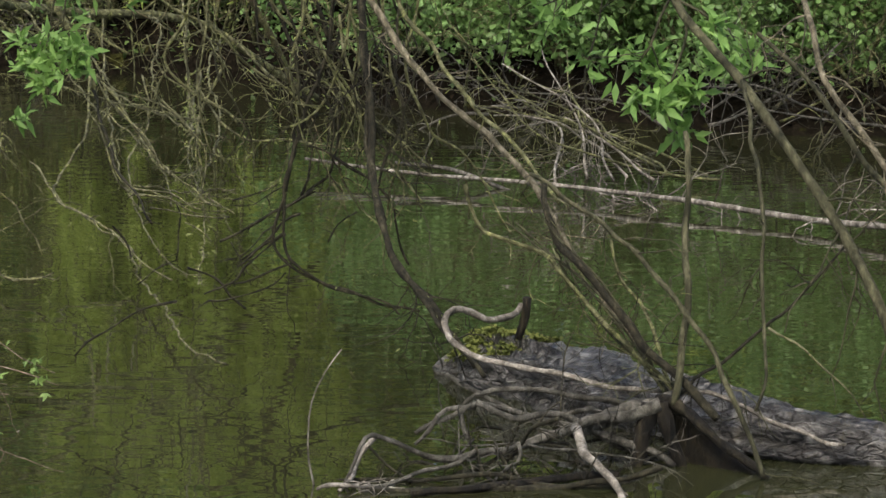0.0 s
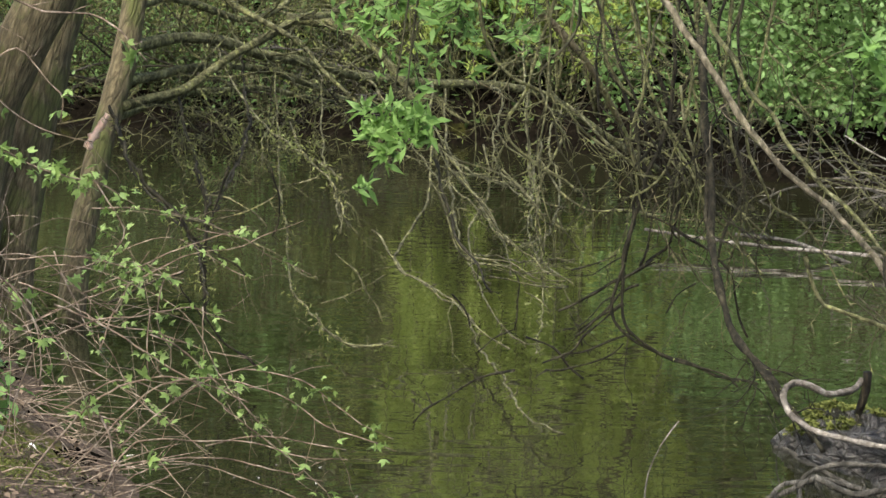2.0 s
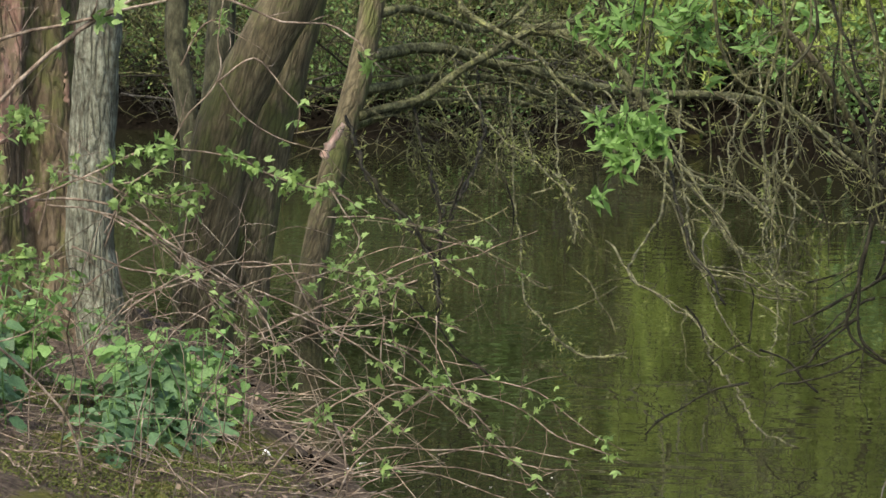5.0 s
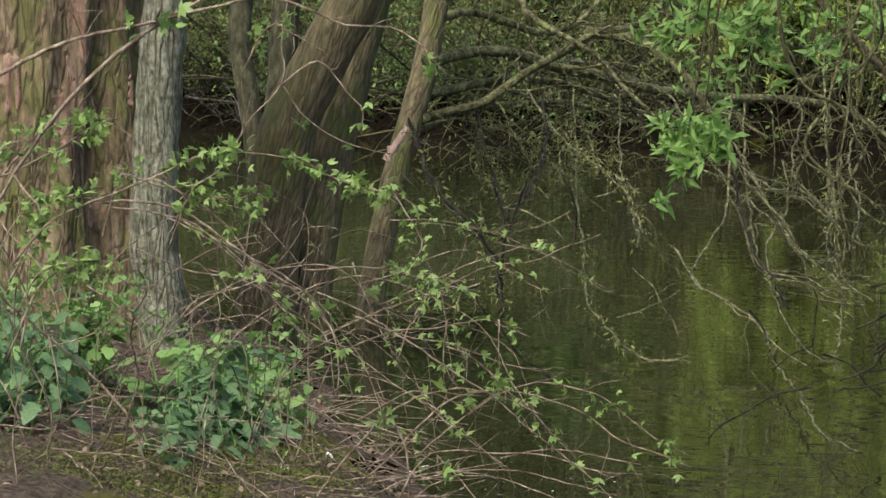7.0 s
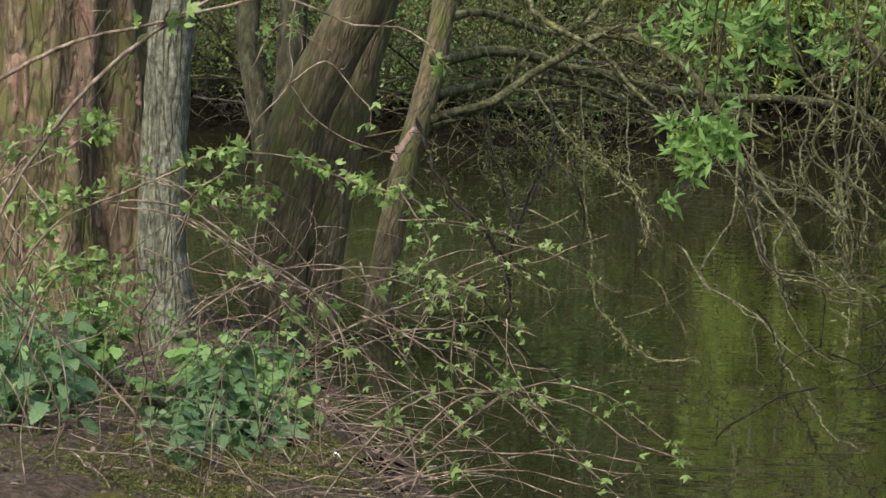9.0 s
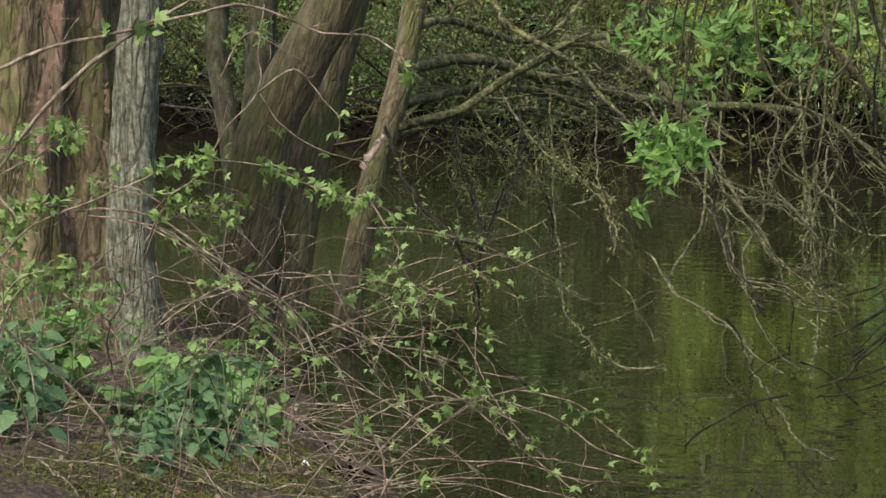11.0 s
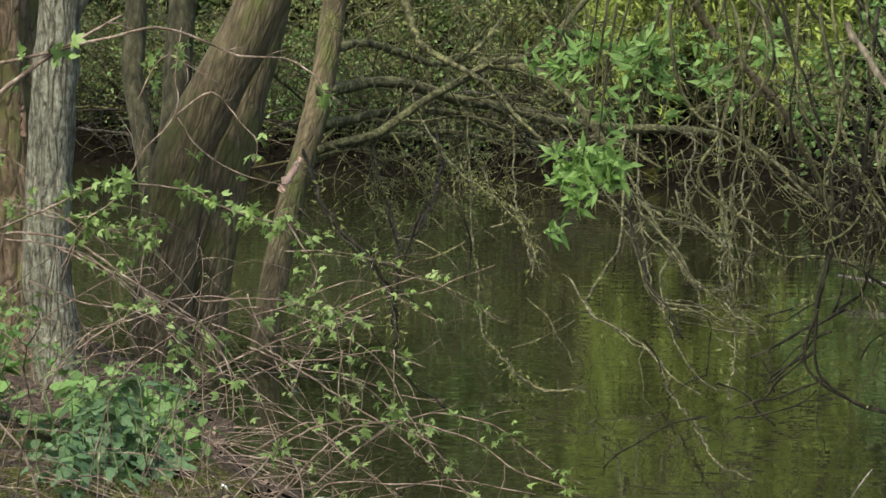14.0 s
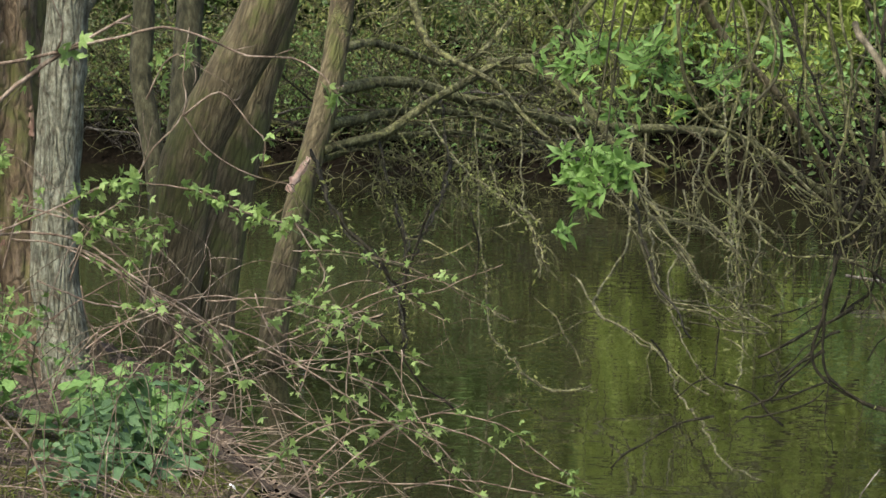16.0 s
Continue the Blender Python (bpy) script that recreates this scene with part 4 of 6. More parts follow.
def bole_point(turn, z, proud=0.0):
    """A point on the fluted bole, turn in radians round it, with the lean and the flare of its foot."""
    r = 0.49 + 0.16 * math.exp(-max(0.0, z - 0.25) * 4.5)
    p = Vector((math.cos(turn) * 2.6, math.sin(turn) * 2.6, z * 0.55))
    r *= 1 + 0.16 * noise.noise(p) + 0.09 * noise.noise(p * 2.7 + Vector((4, 0, 0))) + 0.045 * noise.noise(Vector((p.x * 7, p.y * 7, z * 3)))
    r += proud
    return (BOLE[0] + 0.02 * z + r * math.cos(turn), BOLE[1] + r * math.sin(turn), z)


old = thing("old_tree", (BOLE[0], BOLE[1], 0.3), "broad old tree with mossy brown bark and pink flakes", "tree")
s = Soup()
rows, sd = np.linspace(0.1, 2.6, 80), 140
fac = [(i * sd + j, i * sd + (j + 1) % sd, (i + 1) * sd + (j + 1) % sd, (i + 1) * sd + j) for i in range(len(rows) - 1) for j in range(sd)]
s.add(np.array([bole_point(2 * math.pi * j / sd, z) for z in rows for j in range(sd)]), fac + [tuple((len(rows) - 1) * sd + j for j in range(sd))])
part("trunk", s, M_BOLE, old)
for k, (deg, z0, z1, wide) in enumerate([(-52, 1.28, 1.72, 0.045), (-54, 1.06, 1.32, 0.085), (-22, 1.2, 1.36, 0.03), (-12, 1.42, 1.6, 0.03), (-40, 0.72, 0.95, 0.05), (-82, 1.2, 1.45, 0.04), (-62, 0.8, 0.92, 0.03)]):
    s = Soup()
    nt, nz = 18, 34
    ang, grid = radians(deg), {}
    for i in range(nz):
        for j in range(nt):
            u, w = j / (nt - 1) * 2 - 1, i / (nz - 1) * 2 - 1
            edge = u * u + w ** 4 + 1.0 * noise.noise(Vector((u * 2.2, w * 4.0, k * 3.1))) + 0.7 * noise.noise(Vector((u * 5, w * 9, k * 2.3)))
            grid[i, j] = edge
    vs = [bole_point(ang + (j / (nt - 1) * 2 - 1) * wide / 0.5, z0 + (z1 - z0) * i / (nz - 1), 0.007 * (1 - smooth(0.3, 1.0, grid[i, j])) - 0.003) for i in range(nz) for j in range(nt)]
    s.add(np.array(vs), [(i * nt + j, i * nt + j + 1, (i + 1) * nt + j + 1, (i + 1) * nt + j) for i in range(nz - 1) for j in range(nt - 1) if grid[i, j] < 1.0])
    part("bark_flake", s, M_FLAKE, old, "pink patch of flaking inner bark")
limb(old, "limb", [(-4.3, 11.1, 2.45), (-4.0, 11.0, 2.8), (-3.7, 10.9, 3.4)], 0.2, 0.12, M_BOLE, 95, sides=12)

# ------------------------------------------------------------------ the fallen willow: log, stump, shoots and thicket
fallen = thing("fallen_willow", (0.84, 8.27, -0.00), "fallen willow with rotten mossy log and bare shoots in water", "tree")
s = Soup()
g = rng(5)
q = spline([(-0.03, 10.28, 0.00), (0.14, 10.09, 0.03), (0.35, 9.68, 0.06), (0.58, 9.31, 0.06), (0.82, 8.96, 0.05), (1.10, 8.68, 0.04), (1.38, 8.55, 0.03), (1.63, 8.44, 0.00)], 0.018)
k, sd = len(q), 40
prof = np.interp(np.linspace(0, 1, k), [0, 0.03, 0.1, 0.25, 0.4, 0.6, 0.8, 0.93, 1], [0.01, 0.055, 0.1, 0.145, 0.145, 0.125, 0.11, 0.08, 0.02])
verts = []
for i in range(k):
    tn = q[min(i + 1, k - 1)] - q[max(i - 1, 0)]
    sidev = np.array([tn[1], -tn[0], 0]) / (np.hypot(tn[0], tn[1]) + 1e-9)
    for j in range(sd):
        an = 2 * math.pi * j / sd
        p = Vector((i * 0.036, math.cos(an) * 1.3, math.sin(an) * 1.3))
        lump = 1 + 0.22 * noise.noise(p * 1.5) + 0.34 * noise.noise(Vector((i * 0.03, an * 5, 3.0))) + 0.14 * noise.noise(Vector((i * 0.05, an * 13, 8.0))) + 0.16 * noise.noise(p * 5) + 0.12 * noise.noise(p * 11)
        verts.append(q[i] + prof[i] * lump * (math.cos(an) * sidev * 1.15 + np.array([0, 0, math.sin(an) * 0.92])))
fac = [(i * sd + j, i * sd + (j + 1) % sd, (i + 1) * sd + (j + 1) % sd, (i + 1) * sd + j) for i in range(k - 1) for j in range(sd)]
s.add(np.array(verts), fac + [tuple(range(sd))[::-1], tuple((k - 1) * sd + j for j in range(sd))])
log = part("log", s, M_LOG, fallen, "dark wet rotten log with bleached streaks")
# moss cushion on the log
s = Soup()
va = np.array(verts).reshape(k, sd, 3)
lo_i, hi_i = int(k * 0.05), int(k * 0.27)
bed = va[lo_i:hi_i, sd // 12:sd // 2 - sd // 12].reshape(-1, 3)
pp = bed[g.randint(len(bed), size=6000)]
clump = np.array([noise.noise(Vector(p) * 9) for p in pp]) > -0.12
pp = pp[clump] + g.randn(int(clump.sum()), 3) * 0.006 + np.array((0, 0, 0.012))
leaves(s, pp, 0.019, g, LEAF_OVAL, 0.8)
part("moss", s, M_MOSS, log, "yellow-green moss cushion")
# the torn stump: a leaning wedge of split trunk, thick at its ridge
ridge = spline([(0.68, 8.59, 0.19), (0.73, 8.54, 0.17), (0.80, 8.49, 0.11), (0.88, 8.44, 0.05), (0.94, 8.39, 0.01), (0.99, 8.34, -0.03)], 0.02)
base = spline([(0.73, 8.63, -0.11), (0.78, 8.58, -0.11), (0.84, 8.54, -0.10), (0.89, 8.49, -0.10), (0.95, 8.45, -0.09), (1.00, 8.40, -0.08)], 0.02)
k = min(len(ridge), len(base))
ridge, base = (q[np.linspace(0, len(q) - 1, k).astype(int)] for q in (ridge, base))
verts, sd = [], 18
for i in range(k):
    for j in range(sd):
        an = 2 * math.pi * j / sd
        f = 0.5 - 0.5 * math.cos(an)
        p = ridge[i] * (1 - f) + base[i] * f
        rough = 1 + 0.5 * noise.noise(Vector((i * 0.12, an * 2.2, 5.0))) + 0.25 * noise.noise(Vector((i * 0.5, an * 5.0, 1.0)))
        p = p + np.array((0.0, 1.0, 0.0)) * 0.055 * rough * math.sin(an) + np.array((0, 0, 1.0)) * 0.018 * (rough - 1) * (1 - f)
        verts.append(p)
s = Soup()
fac = [(i * sd + j, i * sd + (j + 1) % sd, (i + 1) * sd + (j + 1) % sd, (i + 1) * sd + j) for i in range(k - 1) for j in range(sd)]
s.add(np.array(verts), fac + [tuple(range(sd))[::-1], tuple((k - 1) * sd + j for j in range(sd))])
stump = part("stump", s, M_STUMP, fallen, "dark wet leaning stump with a splintered top")
limb(stump, "rim", [(0.66, 8.51, 0.20), (0.72, 8.47, 0.19), (0.80, 8.42, 0.13), (0.87, 8.37, 0.07), (0.94, 8.33, 0.03), (0.98, 8.28, -0.00)], 0.02, 0.009, M_STUMP, 7, sides=8, knobs=0.3, step=0.03)
limb(stump, "splinter", [(0.67, 8.47, 0.20), (0.69, 8.47, 0.12), (0.73, 8.47, 0.02), (0.76, 8.47, -0.08)], 0.026, 0.016, M_STUMP, 9, sides=7, knobs=0.3, step=0.04)
limb(fallen, "knuckle", [(0.73, 8.53, 0.19), (0.67, 8.52, 0.18), (0.59, 8.52, 0.17), (0.52, 8.51, 0.15), (0.45, 8.50, 0.12), (0.39, 8.49, 0.10)], 0.033, 0.02, M_DEADWOOD, 17, sides=10, knobs=0.25, step=0.03)
limb(fallen, "root", [(0.64, 8.48, 0.19), (0.62, 8.48, 0.11), (0.60, 8.48, 0.01), (0.58, 8.48, -0.13)], 0.03, 0.022, M_STUMP, 8, sides=8, knobs=0.2, step=0.04)
limb(fallen, "sunken_branch", [(-0.24, 8.10, -0.00), (0.03, 8.10, 0.00), (0.30, 8.13, 0.00), (0.52, 8.20, 0.00), (0.69, 8.41, -0.03)], 0.009, 0.014, M_DARKTWIG, 18, 6, 0.15, 0.004, 0, sides=7, knobs=0.3, step=0.04)
tips = []


def wood(k, name, pts, r0, r1, m, tw):
    thick = "thicket" in name
    limb(fallen, name, pts, r0, r1, m, 500 + k, tw, 0.34 if thick else 0.22, 0.0036 if thick else 0.0032, 1, tips if thick else None, sides=7, knobs=0.18, bend=0.3, droop=0.06, step=0.04, wander=0.0015, flat=0.6)


wood(0, "branch", [(0.27, 9.30, 0.37), (0.23, 9.24, 0.35), (0.15, 9.18, 0.34), (0.03, 9.12, 0.38), (0.00, 9.05, 0.35), (0.03, 8.99, 0.30), (0.12, 8.93, 0.26), (0.27, 8.87, 0.23), (0.44, 8.80, 0.21), (0.62, 8.72, 0.19), (0.83, 8.65, 0.20), (1.00, 8.57, 0.14), (1.16, 8.48, 0.09), (1.24, 8.41, 0.08)], 0.0115, 0.0065, M_PALE, 0)
wood(1, "broken_end", [(0.28, 9.30, 0.40), (0.27, 9.30, 0.34), (0.26, 9.30, 0.27)], 0.016, 0.012, M_STUMP, 0)
wood(2, "branch", [(0.08, 8.70, 0.02), (0.06, 8.72, 0.11), (0.11, 8.73, 0.17), (0.24, 8.75, 0.19), (0.39, 8.76, 0.17), (0.55, 8.77, 0.14), (0.66, 8.78, 0.11)], 0.008, 0.011, M_DEADWOOD, 0)
wood(3, "branch", [(0.67, 8.47, 0.18), (0.51, 8.45, 0.16), (0.37, 8.43, 0.12), (0.24, 8.40, 0.08), (0.11, 8.37, 0.06), (-0.02, 8.33, 0.05), (-0.14, 8.30, 0.10), (-0.22, 8.26, 0.12), (-0.26, 8.23, 0.06), (-0.30, 8.19, -0.02)], 0.02, 0.005, M_DEADWOOD, 3)
wood(4, "branch", [(-0.08, 8.50, 0.10), (0.03, 8.51, 0.15), (0.10, 8.53, 0.18), (0.20, 8.54, 0.16), (0.31, 8.55, 0.13), (0.47, 8.56, 0.09), (0.57, 8.57, 0.04), (0.73, 8.57, -0.01)], 0.0075, 0.0105, M_DEADWOOD, 3)
wood(5, "branch", [(0.41, 8.39, 0.14), (0.42, 8.29, 0.11), (0.43, 8.19, 0.09), (0.49, 8.09, 0.04), (0.54, 7.98, -0.02)], 0.017, 0.011, M_PALE, 1)
wood(6, "branch", [(-0.38, 8.29, -0.03), (-0.24, 8.26, -0.00), (-0.07, 8.23, 0.01), (0.11, 8.20, 0.03), (0.30, 8.16, 0.01), (0.46, 8.12, 0.03), (0.66, 8.07, 0.07)], 0.0050, 0.0101, M_DARKTWIG, 7)
wood(7, "branch", [(-0.22, 8.60, -0.04), (-0.08, 8.52, -0.00), (0.06, 8.44, -0.01), (0.20, 8.36, 0.07), (0.27, 8.28, 0.14), (0.36, 8.19, 0.19)], 0.0043, 0.007, M_DARKTWIG, 6)
wood(8, "branch", [(0.12, 8.60, -0.13), (0.17, 8.52, -0.02), (0.25, 8.45, 0.05), (0.37, 8.37, 0.07), (0.51, 8.28, 0.03)], 0.005, 0.005, M_DARKTWIG, 6)
wood(9, "branch", [(-0.01, 9.10, 0.19), (0.09, 9.05, 0.14), (0.18, 9.00, 0.09), (0.32, 8.94, 0.07), (0.47, 8.89, 0.10)], 0.0086, 0.0086, M_DEADWOOD, 4)
wood(40, "branch", [(-0.21, 8.35, 0.10), (-0.25, 8.35, 0.04), (-0.29, 8.09, 0.01)], 0.009, 0.006, M_PALE, 2)
wood(41, "branch", [(-0.38, 8.07, 0.01), (-0.30, 8.08, 0.02), (-0.21, 8.12, 0.01), (-0.14, 8.19, 0.01)], 0.006, 0.009, M_PALE, 3)
wood(42, "branch", [(0.10, 8.50, 0.18), (0.24, 8.50, 0.15), (0.36, 8.49, 0.14), (0.46, 8.49, 0.10), (0.56, 8.48, 0.07), (0.72, 8.47, 0.02)], 0.01, 0.013, M_DEADWOOD, 2)
wood(43, "branch", [(-0.08, 8.50, 0.06), (-0.02, 8.50, 0.12), (0.02, 8.50, 0.16), (0.10, 8.50, 0.18)], 0.006, 0.009, M_DEADWOOD, 1)
wood(44, "branch", [(-0.21, 8.30, 0.11), (-0.15, 8.30, 0.02), (-0.05, 8.13, 0.02)], 0.005, 0.004, M_DARKTWIG, 4)
wood(45, "branch", [(-0.22, 8.09, 0.01), (-0.11, 8.19, 0.02), (0.01, 8.30, 0.03), (0.10, 8.30, 0.08)], 0.006, 0.007, M_DEADWOOD, 5)
wood(46, "branch", [(0.10, 8.30, 0.08), (0.13, 8.27, 0.01), (0.19, 8.09, 0.01)], 0.006, 0.004, M_DARKTWIG, 5)
wood(47, "branch", [(0.16, 8.30, 0.10), (0.21, 8.30, 0.03), (0.19, 8.09, 0.01)], 0.006, 0.004, M_DARKTWIG, 5)
wood(48, "branch", [(0.25, 8.30, 0.11), (0.23, 8.30, 0.05), (0.16, 8.19, 0.01)], 0.006, 0.004, M_DEADWOOD, 5)
wood(49, "branch", [(-0.09, 8.03, 0.01), (0.11, 8.09, 0.01), (0.33, 8.19, 0.01), (0.53, 8.18, 0.03)], 0.01, 0.014, M_STUMP, 5)
wood(10, "shoot", [(0.33, 8.79, 0.84), (0.33, 8.75, 0.75), (0.37, 8.71, 0.66), (0.43, 8.66, 0.60), (0.54, 8.61, 0.46), (0.64, 8.56, 0.34), (0.74, 8.51, 0.26), (0.84, 8.46, 0.16)], 0.011, 0.0155, M_DARKTWIG, 5)
wood(11, "shoot", [(0.06, 8.90, 0.82), (0.15, 8.85, 0.67), (0.32, 8.79, 0.62), (0.40, 8.74, 0.52), (0.51, 8.69, 0.41), (0.61, 8.63, 0.30), (0.71, 8.57, 0.22)], 0.007, 0.009, M_TWIG, 5)
wood(12, "shoot", [(0.28, 8.90, 0.88), (0.40, 8.81, 0.78), (0.54, 8.71, 0.69), (0.64, 8.62, 0.59), (0.74, 8.52, 0.48), (0.83, 8.43, 0.36), (0.88, 8.34, 0.21), (0.98, 8.24, 0.02)], 0.007, 0.01, M_OLIVE, 5)
wood(13, "shoot", [(0.77, 8.77, 1.02), (0.76, 8.71, 0.84), (0.76, 8.65, 0.67), (0.76, 8.59, 0.52), (0.73, 8.53, 0.35), (0.71, 8.47, 0.21)], 0.009, 0.013, M_OLIVE, 4)
wood(14, "shoot", [(0.95, 8.95, 1.16), (0.97, 8.83, 1.03), (0.98, 8.71, 0.90), (0.99, 8.58, 0.68), (0.98, 8.46, 0.43), (0.97, 8.34, 0.21)], 0.007, 0.0055, M_OLIVE, 3)
wood(15, "shoot", [(0.50, 8.89, 0.64), (0.57, 8.81, 0.54), (0.63, 8.73, 0.45), (0.68, 8.65, 0.33), (0.71, 8.57, 0.22)], 0.005, 0.006, M_TWIG, 5)
wood(16, "shoot", [(-0.48, 9.99, 1.70), (-0.37, 9.88, 1.55), (-0.24, 9.76, 1.37), (-0.12, 9.64, 1.20), (0.01, 9.53, 1.05), (0.13, 9.41, 0.96), (0.23, 9.29, 0.86), (0.31, 9.17, 0.76), (0.42, 9.04, 0.60), (0.54, 8.92, 0.44), (0.66, 8.79, 0.27), (0.74, 8.67, 0.19)], 0.013, 0.008, M_PEEL, 10)
wood(17, "shoot", [(-0.35, 9.99, 1.70), (-0.24, 9.81, 1.52), (-0.13, 9.63, 1.35), (-0.01, 9.45, 1.19), (0.12, 9.27, 1.03), (0.27, 9.08, 0.90), (0.37, 8.89, 0.79)], 0.01, 0.006, M_TWIG, 10)
wood(18, "shoot", [(1.28, 8.91, 0.62), (1.20, 8.85, 0.54), (1.11, 8.80, 0.45), (1.00, 8.74, 0.38), (0.88, 8.69, 0.29), (0.79, 8.63, 0.25), (0.73, 8.57, 0.20)], 0.004, 0.007, M_DARKTWIG, 3)
wood(19, "shoot", [(1.00, 8.64, 0.40), (1.14, 8.62, 0.33), (1.25, 8.61, 0.23), (1.33, 8.60, 0.12)], 0.004, 0.002, M_LICHEN, 0)
wood(20, "thicket_stem", [(-0.27, 10.50, 1.78), (-0.30, 10.35, 1.40), (-0.29, 10.21, 1.16), (-0.27, 10.06, 0.86), (-0.25, 9.92, 0.72), (-0.19, 9.78, 0.53), (-0.12, 9.63, 0.43), (-0.04, 9.49, 0.32), (0.04, 9.34, 0.25), (0.14, 9.20, 0.14)], 0.0086, 0.009, M_DARKTWIG, 8)
wood(21, "thicket_stem", [(-0.39, 10.49, 1.78), (-0.42, 10.49, 1.23), (-0.51, 10.49, 0.98), (-0.55, 10.49, 0.81), (-0.61, 10.48, 0.61), (-0.63, 10.48, 0.46), (-0.58, 10.48, 0.36), (-0.48, 10.49, 0.30), (-0.31, 10.50, 0.24), (-0.18, 10.50, 0.19), (-0.07, 10.50, 0.17)], 0.0086, 0.005, M_DARKTWIG, 8)
wood(22, "thicket_stem", [(-0.60, 10.48, 1.77), (-0.52, 10.49, 1.36), (-0.41, 10.49, 1.10), (-0.31, 10.50, 0.89), (-0.18, 10.50, 0.72), (-0.05, 10.50, 0.59)], 0.0078, 0.004, M_TWIG, 8)
wood(23, "thicket_stem", [(-0.30, 10.50, 1.78), (-0.35, 10.49, 1.31), (-0.39, 10.49, 1.10), (-0.48, 10.49, 0.93), (-0.60, 10.48, 0.85)], 0.0078, 0.004, M_TWIG, 8)
wood(24, "thicket_stem", [(-0.18, 10.50, 1.78), (-0.22, 10.50, 1.36), (-0.20, 10.50, 1.10), (-0.14, 10.50, 0.87), (-0.20, 10.50, 0.65), (-0.22, 10.50, 0.46)], 0.0078, 0.004, M_TWIG, 8)
wood(25, "thicket_stem", [(-0.35, 10.59, 1.78), (-0.31, 10.60, 1.29), (-0.34, 10.59, 1.03), (-0.40, 10.59, 0.75), (-0.31, 10.60, 0.54)], 0.0074, 0.004, M_TWIG, 8)
wood(26, "thicket_stem", [(-0.01, 10.60, 1.78), (-0.10, 10.60, 1.33), (-0.14, 10.60, 1.12), (-0.05, 10.60, 0.88), (0.10, 10.60, 0.75), (0.25, 10.60, 0.45)], 0.0074, 0.004, M_TWIG, 8)
wood(27, "thicket_stem", [(-0.69, 10.58, 1.77), (-0.65, 10.58, 1.35), (-0.48, 10.59, 1.18), (-0.35, 10.59, 1.01), (-0.27, 10.60, 0.71)], 0.0074, 0.004, M_TWIG, 8)
wood(28, "thicket_stem", [(-0.83, 10.77, 1.78), (-0.99, 10.75, 1.28), (-1.07, 10.75, 1.13), (-0.95, 10.76, 0.98), (-0.77, 10.77, 0.87)], 0.0086, 0.005, M_TWIG, 8)
wood(29, "thicket_stem", [(-1.19, 10.73, 1.77), (-1.11, 10.74, 1.39), (-0.88, 10.76, 1.22), (-0.73, 10.78, 1.08), (-0.58, 10.78, 0.98)], 0.0086, 0.005, M_TWIG, 8)
for k in range(13):
    a = rng(1800 + k)
    top = np.array((-0.95 + 1.0 * a.rand(), 10.2 + 0.8 * a.rand(), 1.85))
    end = np.array((top[0] * 0.55 - 0.12 + 0.22 * a.randn(), top[1] + 0.3 * a.randn(), 0.55 + 0.55 * a.rand()))
    pts = [top, top * 0.7 + end * 0.3 + a.randn(3) * 0.05, top * 0.35 + end * 0.65 + a.randn(3) * 0.06, end]
    limb(fallen, "thicket_stem", pts, 0.0065, 0.003, (M_DARKTWIG, M_TWIG, M_OLIVE)[k % 3], 1830 + k, 7, 0.26, 0.0032, 1, tips if k % 2 else None, sides=6, knobs=0.25, bend=0.3, droop=0.1, step=0.04, wander=0.0025, flat=0.5)
limb(fallen, "thicket_stem", [(-0.30, 10.40, 1.48), (-0.30, 10.30, 1.36), (-0.29, 10.20, 1.16), (-0.26, 10.10, 0.96), (-0.26, 10.00, 0.79), (-0.24, 9.90, 0.70), (-0.21, 9.80, 0.59), (-0.17, 9.70, 0.48), (-0.09, 9.60, 0.39), (-0.01, 9.50, 0.31), (0.03, 9.40, 0.25), (0.11, 9.30, 0.17)], 0.0145, 0.011, M_DARKTWIG, 1861, 12, 0.3, 0.004, 1, sides=8, knobs=0.25, step=0.05, wander=0.001)
buds(fallen, tips, 620, 0.022, M_LIME, 62, LEAF_LANCE, scatter=0.012)

foot = np.array((0.73, 8.62, 0.20))
for k in range(6):
    a = rng(560 + k)
    top = np.array((0.41, 8.99, 0.72)) + a.randn(3) * np.array((0.16, 0.15, 0.1))
    limb(fallen, "shoot", [foot + a.randn(3) * 0.03, foot * 0.55 + top * 0.45 + a.randn(3) * 0.03, top], 0.005, 0.0025, (M_TWIG, M_OLIVE, M_OLIVE)[k % 3], 570 + k, 7, 0.16, 0.0028, 1, sides=5, wander=0.001, step=0.04)

# fine dead twigs round the stump, dipping into the water
for k in range(8):
    a = rng(1600 + k)
    foot = np.array((0.41, 8.39, 0.06)) + a.randn(3) * np.array((0.22, 0.2, 0.03))
    q = crooked(foot, (a.randn() - 0.5, 0.5 * a.randn(), 0.2 * a.randn()), 0.25 + 0.35 * a.rand(), a, 0.25, 0.03, 7)
    q[:, 2] = np.maximum(q[:, 2], -0.02)
    limb(fallen, "dead_twig", q, 0.005, 0.002, (M_DEADWOOD, M_DARKTWIG)[k % 2], 1620 + k, 6, 0.14, 0.002, 1, sides=4, step=0.04)

# the olive-barked sapling that leans across
sap = thing("leaning_sapling", (1.65, 8.19, 0.00), "slender olive-barked sapling leaning over the water with fresh leaves", "tree")
